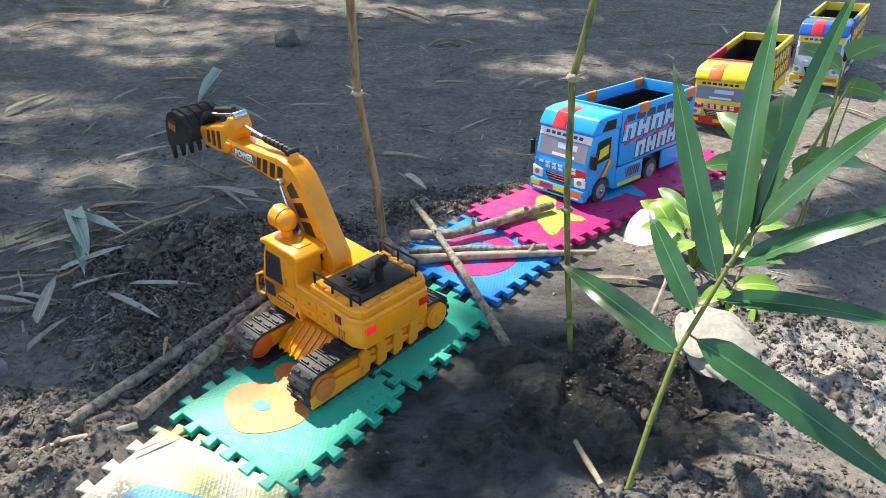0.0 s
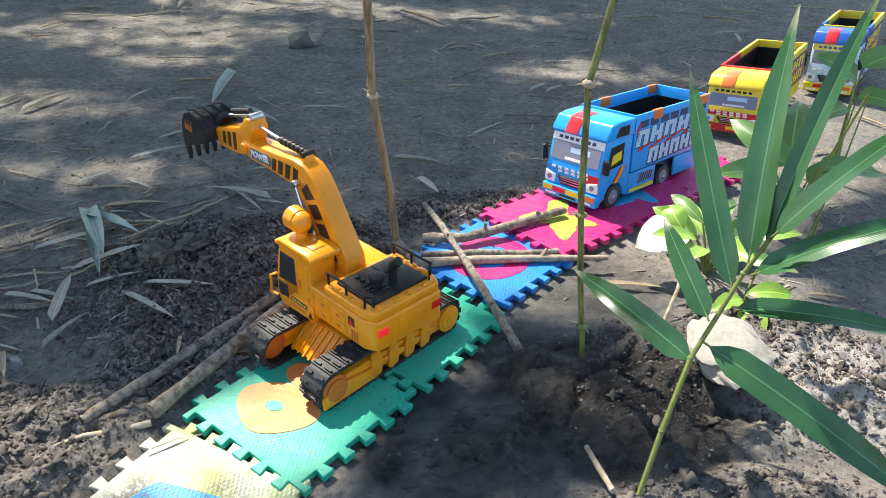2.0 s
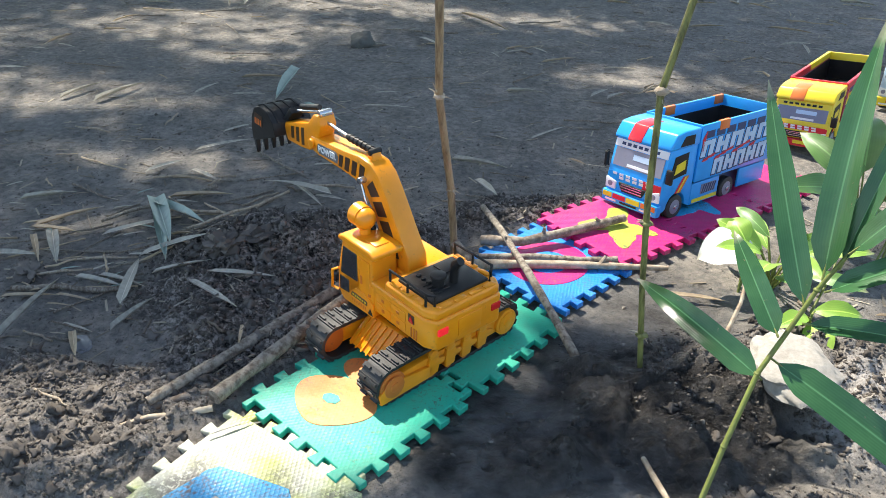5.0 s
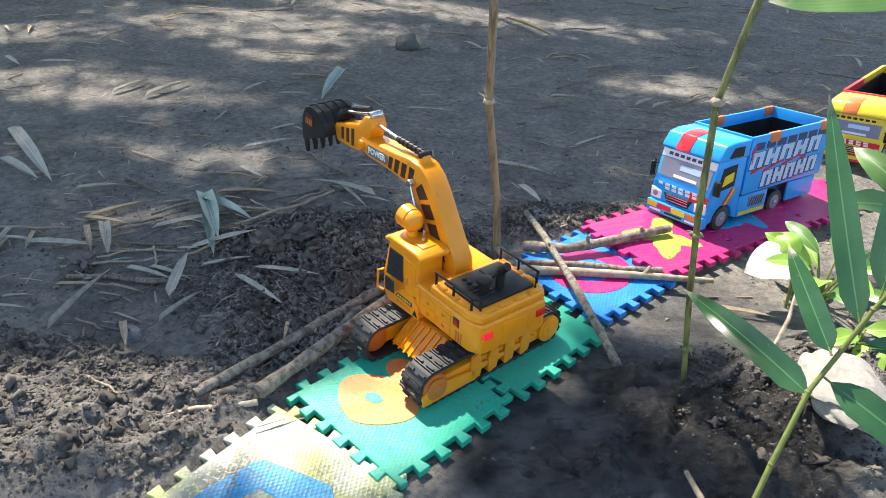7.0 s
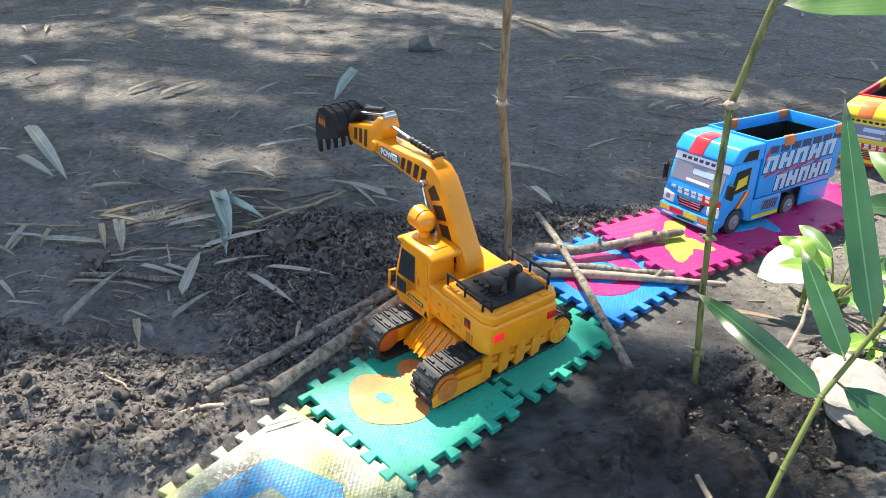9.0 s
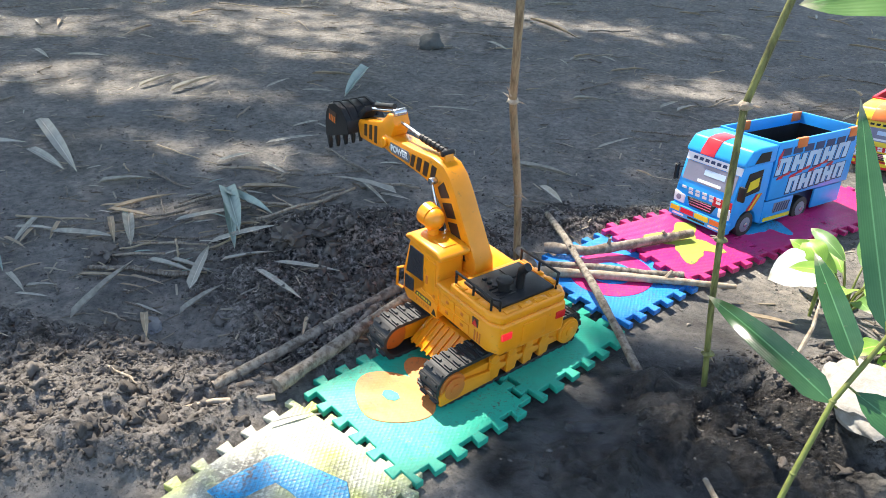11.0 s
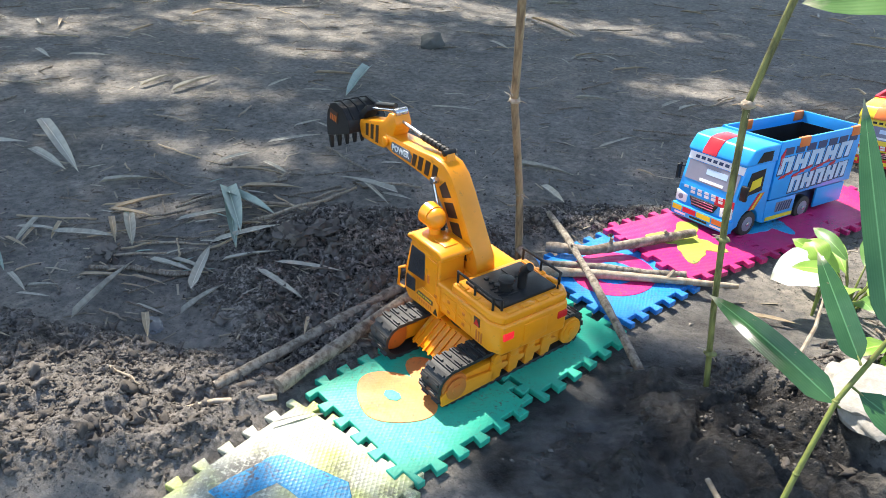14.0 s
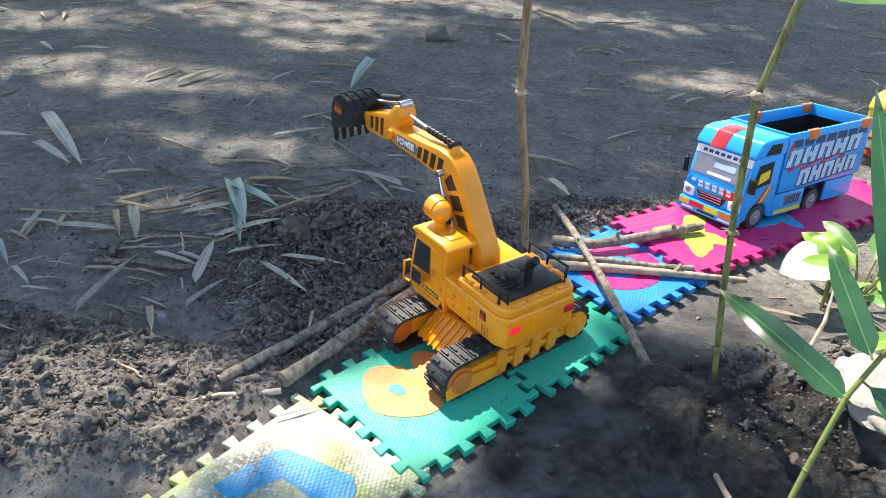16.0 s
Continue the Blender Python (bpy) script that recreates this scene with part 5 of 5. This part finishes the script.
for i, (a, b) in enumerate((((0.96, 1.50, 0.0), (1.20, 2.00, 0.30)), ((1.00, 1.56, 0.0), (1.10, 1.86, 0.34)), ((0.60, 1.12, 0.0), (0.655, 1.30, 0.10)), ((0.80, 1.30, 0.0), (0.86, 1.44, 0.12)))):
    ob = thing("bare_stalk", Matrix.Translation(a), "bare pale plant stalk leaning among the weeds", "stalk", "bare stalks among the weeds")
    part("stalk", tube([a, Vector(a).lerp(Vector(b), 0.5) + Vector((0.01, 0, 0.01)), b], [0.0055 if i == 2 else 0.0030, 0.004 if i == 2 else 0.0024, 0.0016], 7), STICK_PALE if i == 2 else STEM, ob, m=Matrix.Translation(-Vector(a)))

# leaf reaching in from a sapling that stands to one side
ob = thing("sapling", Matrix.Translation((1.90, 1.20, -0.03)), "thin sapling with one large veined green leaf", "sapling")
inv = Matrix.Translation((-1.90, -1.20, 0.03))
part("stem", tube([(1.90, 1.20, -0.03), (1.80, 1.24, 0.55), (1.45, 1.30, 0.95), (1.05, 1.32, 0.91), (0.76, 1.31, 0.715)], [0.008, 0.007, 0.005, 0.003, 0.002], 8), STEM, ob, m=inv)
part("leaf", blade((0.77, 1.31, 0.722), (0.46, 1.30, 0.655), 0.110, (0.1, -0.75, 0.6), 0.012, 0.08, 14, "oval"), LEAF_MID, ob, m=inv)


# ---- litter ----
def strip_mesh(kind, seed):
    rng = random.Random(seed)
    if kind == "leaf":
        bm = blade((-0.5, 0, 0.03), (0.5, 0, 0.05), rng.uniform(0.07, 0.11), (0, 0, 1), rng.uniform(0.004, 0.020), rng.uniform(0.15, 0.5), 10, "lance", rng.uniform(-0.5, 0.5))
    else:
        pts = wavy((-0.5, 0, 0.02), (0.5, 0, 0.02), 6, 0.022, seed)
        bm = tube(pts, [rng.uniform(0.010, 0.018) for _ in pts], 6)
    me = bpy.data.meshes.new("dry_" + kind)
    bm.to_mesh(me)
    bm.free()
    me.shade_smooth()
    return me


LEAF_FORMS = [strip_mesh("leaf", 60 + k) for k in range(7)]
TWIG_FORMS = [strip_mesh("twig", 80 + k) for k in range(6)]
for k, me in enumerate(LEAF_FORMS):
    me.materials.append((DRY, DRY_TAN, DRY, DRY_GREEN, DRY, DRY_TAN, DRY)[k])
for k, me in enumerate(TWIG_FORMS):
    me.materials.append((STICK_PALE, STICK_DARK, STICK, DRY_TAN, STICK_DARK, STICK)[k])


def lay(kind, a, b, form, fat=1.0, lift=0.0, label=""):
    """A dry leaf or twig lying on the sand from a to b."""
    ax, ay, bx, by = *a, *b
    ln = math.hypot(bx - ax, by - ay)
    me = LEAF_FORMS[form % 7] if kind == "dry_leaf" else TWIG_FORMS[form % 6]
    ob = new(kind, me)
    za, zb = gz(ax, ay), gz(bx, by)
    mid = max((za + zb) / 2, gz((ax + bx) / 2, (ay + by) / 2)) + lift
    thick = ln * fat if kind == "dry_leaf" else max(0.16, ln) * fat
    ob.matrix_world = Matrix.Translation(((ax + bx) / 2, (ay + by) / 2, mid + 0.001)) @ Matrix.Rotation(math.atan2(by - ay, bx - ax), 4, "Z") @ Matrix.Rotation(-math.atan2(zb - za, ln), 4, "Y") @ Matrix.Diagonal((ln, thick, thick, 1))
    words = {"dry_leaf": ("grey dry bamboo leaf lying on the sand", "tan dry bamboo leaf lying on the sand", "grey dry bamboo leaf lying on the sand", "faded green bamboo leaf lying on the sand", "grey dry bamboo leaf lying on the sand", "tan dry bamboo leaf lying on the sand", "grey dry bamboo leaf lying on the sand"),
             "twig": ("thin pale twig lying on the sand", "thin dark twig lying on the sand", "thin weathered twig lying on the sand", "thin tan twig lying on the sand", "thin dark twig lying on the sand", "thin weathered twig lying on the sand")}[kind]
    return tagged(ob, label or words[form % len(words)], "dry leaf" if kind == "dry_leaf" else "twig", "litter on the sand")


for ax, ay, bx, by, form, fat in ((-1.678, 1.568, -1.242, 1.266, 0, 0.9), (-0.828, 1.364, -0.623, 1.117, 3, 1.5), (-0.832, 1.343, -0.593, 1.221, 3, 1.3), (-0.616, 0.909, -0.692, 1.087, 0, 1.4), (-0.78, 1.30, -0.60, 1.06, 3, 1.0),
                                  (-0.940, 2.547, -0.860, 2.16, 3, 1.3), (-0.771, 2.200, -0.572, 2.068, 3, 0.9), (-0.389, 1.522, -0.600, 1.545, 0, 1.7), (-0.552, 3.789, -0.237, 3.491, 1, 0.9), (-0.756, 0.719, -0.810, 0.966, 2, 0.7)):
    lay("dry_leaf", (ax, ay), (bx, by), form, fat, 0.006)
for ax, ay, bx, by, form, fat in ((-0.895, 1.227, -0.720, 1.495, 2, 1.1), (-0.885, 0.907, -0.652, 0.980, 1, 1.7), (-0.882, 1.034, -0.709, 1.103, 0, 1.0), (-1.233, 1.039, -1.046, 1.105, 3, 1.0), (-0.704, 1.730, -0.860, 2.16, 2, 0.7), (-0.564, 1.283, -0.518, 1.523, 0, 1.1)):
    lay("twig", (ax, ay), (bx, by), form, fat, 0.003)
for ax, ay, bx, by, form, fat in ((-1.911, 2.373, -1.647, 2.384, 1, 0.8), (-1.365, 2.694, -1.152, 2.743, 4, 1.0), (0.160, 2.326, 0.358, 2.373, 1, 1.0), (-2.128, 1.819, -1.957, 1.890, 0, 1.3), (-2.539, 2.418, -2.332, 2.438, 3, 1.5), (-0.768, 1.337, -0.543, 1.346, 0, 1.2), (-0.743, 0.963, -0.633, 0.992, 3, 1.1), (-0.734, 1.762, -0.517, 1.637, 2, 1.0), (-0.707, 1.399, -0.551, 1.305, 3, 0.9), (-0.58, 1.16, -0.50, 1.30, 2, 0.8)):
    lay("twig", (ax, ay), (bx, by), form, fat, 0.003)

rng = random.Random(23)
for _ in range(110):
    x, y = rng.gauss(-0.80, 0.20), rng.gauss(1.13, 0.24)
    ln, ang = rng.choice((0.05, 0.08, 0.11, 0.15)) * rng.uniform(0.8, 1.2), rng.gauss(0.35, 0.6)
    a, b = (x - ln / 2 * math.cos(ang), y - ln / 2 * math.sin(ang)), (x + ln / 2 * math.cos(ang), y + ln / 2 * math.sin(ang))
    lay(rng.choice(("dry_leaf", "twig")), a, b, rng.randrange(6), rng.uniform(0.8, 1.4), 0.003)

rng = random.Random(17)
placed = 0
while placed < 430:
    x, y = rng.uniform(-3.3, 1.9), 0.85 + 4.9 * rng.random() ** 1.25
    if float(road_gap(np.array([x]), np.array([y]))[0]) < 0.24 or (x > -0.25 and y < 1.25):
        continue
    if tilled_at(np.array([x]), np.array([y]))[0] > 0.35 and rng.random() < 0.7:
        continue
    ln = rng.choice((0.05, 0.07, 0.09, 0.12, 0.16, 0.20)) * rng.uniform(0.8, 1.25)
    ang = rng.gauss(0.15, 0.75)
    a, b = (x - ln / 2 * math.cos(ang), y - ln / 2 * math.sin(ang)), (x + ln / 2 * math.cos(ang), y + ln / 2 * math.sin(ang))
    if rng.random() < 0.45:
        lay("dry_leaf", a, b, rng.choice((0, 1, 2, 4, 5, 6)), rng.uniform(0.9, 1.4), 0.002)
    else:
        lay("twig", a, b, rng.randrange(6), rng.uniform(0.8, 1.5), 0.001)
    placed += 1


# ---- clods, pebbles, crumbs ----
def scatter(name, count, want, size, label, material, seed, sub=1, spread=(-3.3, 1.9, 0.30, 4.5), power=1.0):
    """Loose bits strewn where want(x, y) is high, joined in one mesh."""
    gen = np.random.default_rng(seed)
    forms = []
    for k in range(6):
        b = ball(1, (0, 0, 0), sub, (1, 0.7 + 0.08 * k, 0.50 + 0.06 * k), 1.7, k + seed)
        b.verts.ensure_lookup_table()
        forms.append((np.array([v.co[:] for v in b.verts]), np.array([[v.index for v in f.verts] for f in b.faces])))
        b.free()
    vs, fs, at = [], [], 0
    n = 0
    while n < count:
        x = gen.uniform(spread[0], spread[1], 4000)
        y = spread[2] + (spread[3] - spread[2]) * gen.random(4000) ** power
        keep = (gen.random(4000) < want(x, y)) & (road_gap(x, y) > 0.165)
        x, y = x[keep][:count - n], y[keep][:count - n]
        z = ground_z(x, y)
        for px, py, pz in zip(x, y, z):
            v, f = forms[int(gen.integers(6))]
            s = size[0] + (size[1] - size[0]) * gen.random() ** 3
            a = gen.random() * math.tau
            c, q = math.cos(a), math.sin(a)
            vs.append(np.stack([(v[:, 0] * c - v[:, 1] * q) * s + px, (v[:, 0] * q + v[:, 1] * c) * s + py, v[:, 2] * s + pz + s * 0.05], -1))
            fs.append(f + at)
            at += len(v)
        n += len(x)
    me = bpy.data.meshes.new(name)
    me.from_pydata(np.concatenate(vs).tolist(), [], np.concatenate(fs).tolist())
    me.shade_smooth()
    me.materials.append(material)
    return tagged(new(name, me), label, "soil", kind="stuff")


def clod_soil():
    n = Nodes("clod_soil", 0.95, 0, 0.2)
    isl = n.add("ShaderNodeNewGeometry").outputs["Random Per Island"]
    n.colour(n.mix(n.noise(60, 5, 0.65), n.mix(isl, (0.028, 0.025, 0.023), (0.22, 0.19, 0.165)), (0.10, 0.087, 0.077)))
    n.bump(n.noise(160, 5, 0.7), 0.002, 0.8)
    return n.mat


def pebble_mix():
    n = Nodes("pebble_mix", 0.8, 0, 0.3)
    isl = n.add("ShaderNodeNewGeometry").outputs["Random Per Island"]
    n.colour(n.mix(n.noise(200, 3), n.mix(isl, (0.07, 0.065, 0.06), (0.32, 0.28, 0.23)), (0.12, 0.11, 0.10)))
    return n.mat


CLOD = clod_soil()
PEBBLE = pebble_mix()
scatter("soil_clods", 2600, lambda x, y: np.clip(tilled_at(x, y) * (1 - wet_at(x, y)), 0, 1) ** 1.5, (0.0024, 0.0120), "loose dark soil clods dug up beside the mats", CLOD, 3, 2, (-1.3, 1.1, 0.28, 1.8))
scatter("soil_crumbs", 24000, lambda x, y: np.clip(tilled_at(x, y) * 1.2 + 0.06 - 0.8 * wet_at(x, y), 0, 1), (0.0010, 0.0052), "fine soil crumbs strewn over the sand", CLOD, 4, 1, (-1.4, 1.2, 0.28, 2.1))
scatter("pebbles", 3200, lambda x, y: 0.25 + 0.75 * (value_noise(x, y, 0.35, 77) > 0.55), (0.0012, 0.0055), "small pale pebbles and grit on the packed sand", PEBBLE, 5, 1, (-3.3, 1.9, 0.7, 4.6), 1.3)


def debris(count, seed):
    """Tiny straw bits on the sand."""
    gen = random.Random(seed)
    vs, fs = [], []
    while len(vs) < count * 8:
        x, y = gen.uniform(-3.3, 1.9), 0.75 + 4.2 * gen.random() ** 1.2
        if float(road_gap(np.array([x]), np.array([y]))[0]) < 0.17 or (x > 0.05 and y < 1.30):
            continue
        ln, w, a = gen.uniform(0.006, 0.055), gen.uniform(0.0007, 0.0024), gen.gauss(0.2, 0.9)
        c, s, z = math.cos(a), math.sin(a), gz(x, y)
        k = len(vs)
        for h in (0.0, 0.0012):
            for u, v in ((-1, -1), (1, -1), (1, 1), (-1, 1)):
                vs.append((x + u * ln / 2 * c - v * w * s, y + u * ln / 2 * s + v * w * c, z + h + 0.0008 + 0.001 * u))
        for q in ((0, 1, 2, 3), (7, 6, 5, 4), (0, 4, 5, 1), (1, 5, 6, 2), (2, 6, 7, 3), (3, 7, 4, 0)):
            fs.append(tuple(k + i for i in q))
    me = bpy.data.meshes.new("straw_bits")
    me.from_pydata(vs, [], fs)
    n = Nodes("straw", 0.85, 0, 0.2)
    isl = n.add("ShaderNodeNewGeometry").outputs["Random Per Island"]
    n.colour(n.mix(isl, (0.10, 0.08, 0.06), (0.42, 0.36, 0.27)))
    me.materials.append(n.mat)
    tagged(new("straw_bits", me), "short straw bits strewn over the sand", "straw", kind="stuff")


debris(3600, 9)


def stone(x, y, r, squash, material, label, seed, category="stone", name="stone", rough=0.22):
    ob = new(name, None)
    bpy.data.objects.remove(ob)
    ob = part(name, ball(r, (0, 0, 0), 4, squash, rough, seed), material)
    ob.matrix_world = pose(x, y, gz(x, y) + r * squash[2] * 0.35, 0, 0, seed * 40)
    return tagged(ob, label, category)


stone(-0.845, 3.040, 0.062, (1, 0.8, 0.75), STONE, "round grey stone lying on the sand", 2)
stone(-0.900, 0.975, 0.040, (1.1, 0.7, 0.45), CLOD, "flat dark lump of soil on the sand", 4, "soil lump", "soil_lump", 0.75)
stone(-0.500, 1.135, 0.034, (1, 1, 0.8), CLOD, "round dark clod on the dug soil", 5, "soil lump", "soil_lump", 0.75)
stone(-0.440, 1.190, 0.030, (1.2, 0.8, 0.6), CLOD, "dark broken clod on the dug soil", 6, "soil lump", "soil_lump", 0.75)
stone(0.705, 0.990, 0.084, (1.15, 0.90, 0.36), STONE_PALE, "flat pale stone in the crumbly soil", 7)
stone(-0.62, 0.79, 0.021, (1.5, 0.8, 0.25), FOIL, "crumpled silvery scrap of foil on the soil", 8, "foil scrap", "foil_scrap")


# ---- bamboo grove out of view, added to shade the place ----
# Ovals of sand to be sunlit; the crown is left open towards the sun.
SUNNY = ((0.01, 0.84, 0.40, 0.165, 62), (-0.52, 0.51, 0.46, 0.17, 23), (0.45, 1.48, 0.44, 0.30, 40), (0.87, 1.95, 0.58, 0.30, 48), (1.50, 2.60, 0.70, 0.50, 45),
         (1.02, 0.98, 0.40, 0.30, 0), (0.70, 1.12, 0.20, 0.13, 0), (0.75, 0.62, 0.42, 0.12, 8), (1.10, 0.55, 0.55, 0.26, 0), (0.80, 1.36, 0.22, 0.14, 0), (0.64, 0.97, 0.13, 0.08, 25), (0.84, 0.90, 0.20, 0.11, 10), (1.70, 0.90, 0.60, 0.60, 0))
# Ovals over which the added crown is thinned to let part of the sun in.
DAPPLED = ((0.52, 0.90, 0.26, 0.12, 15), (-0.95, 1.20, 0.30, 0.10, 20), (-1.80, 2.05, 0.80, 0.32, 10), (-1.75, 3.15, 1.15, 0.46, 8), (0.50, 2.92, 0.55, 0.22, 8), (-1.05, 1.66, 0.45, 0.15, 18), (-1.30, 2.72, 0.45, 0.22, 0), (-0.9, 3.85, 1.6, 0.34, 0), (-2.80, 2.50, 0.70, 0.30, 10))


def grove():
    base = Vector((-8.5, 6.0, -0.1))
    ob = thing("shade_grove", Matrix.Translation(base), "unseen bamboo grove added to shade the sand", "bamboo grove")
    inv = Matrix.Translation(-base)
    gen = np.random.default_rng(12)
    for k in range(9):
        a = Vector((-8.8 + 0.6 * gen.random(), 3.6 + 0.6 * k, -0.1))
        b = Vector((-4.0 + 2.5 * gen.random(), 2.8 + 0.8 * k, 4.5))
        c = a.lerp(b, 0.45) + Vector((-1.2, 0, 1.2))
        pts = [a * (1 - t) ** 2 + c * 2 * t * (1 - t) + b * t * t for t in np.linspace(0, 1, 14)]
        part("culm", tube(pts, [0.05 - 0.0033 * i for i in range(14)], 8), CULM_GREEN, ob, m=inv)
    count = 150000
    x, y = gen.uniform(-6.0, 4.5, count), gen.uniform(-2.2, 7.8, count)
    rim = np.hypot((x + 0.8) / 4.9, (y - 2.9) / 4.7) + 0.35 * (value_noise(x, y, 0.9, 66) - 0.5)
    edge = 0.06 * (value_noise(x, y, 0.16, 61) - 0.5)
    open_ = np.maximum.reduce([blob(x + edge, y - edge, *o) for o in SUNNY])
    part_ = np.maximum.reduce([blob(x + edge * 3, y - edge * 3, *o) for o in DAPPLED])
    keep = (open_ < 0.22) & (gen.random(count) > part_ * 0.90) & (rim + 0.25 * gen.random(count) < 1.0)
    x, y = x[keep], y[keep]
    z = gen.uniform(3.0, 4.6, len(x))
    m = len(x)
    p = np.stack([x, y, np.zeros(m)], -1) + np.array(sun_dir)[None] * (z / sun_dir.z)[:, None]
    unit = lambda v: v / np.linalg.norm(v, axis=1, keepdims=True)
    d = unit(gen.normal(size=(m, 3)))
    q = unit(np.cross(d, gen.normal(size=(m, 3))))
    n = np.cross(d, q)
    ln, w = 0.11, 0.026
    verts = np.stack([p - d * ln, p - d * ln * 0.3 + q * w, p + d * ln, p - d * ln * 0.3 - q * w, p - d * ln * 0.3 - n * 0.01], 1).reshape(-1, 3)
    tris = (np.arange(m)[:, None, None] * 5 + np.array([(0, 1, 4), (1, 2, 4), (2, 3, 4), (3, 0, 4)])[None]).reshape(-1, 3)
    me = bpy.data.meshes.new("crown")
    me.from_pydata(verts.tolist(), [], tris.tolist())
    me.transform(inv)
    me.materials.append(LEAF)
    crown = new("crown", me)
    crown.parent = ob


grove()
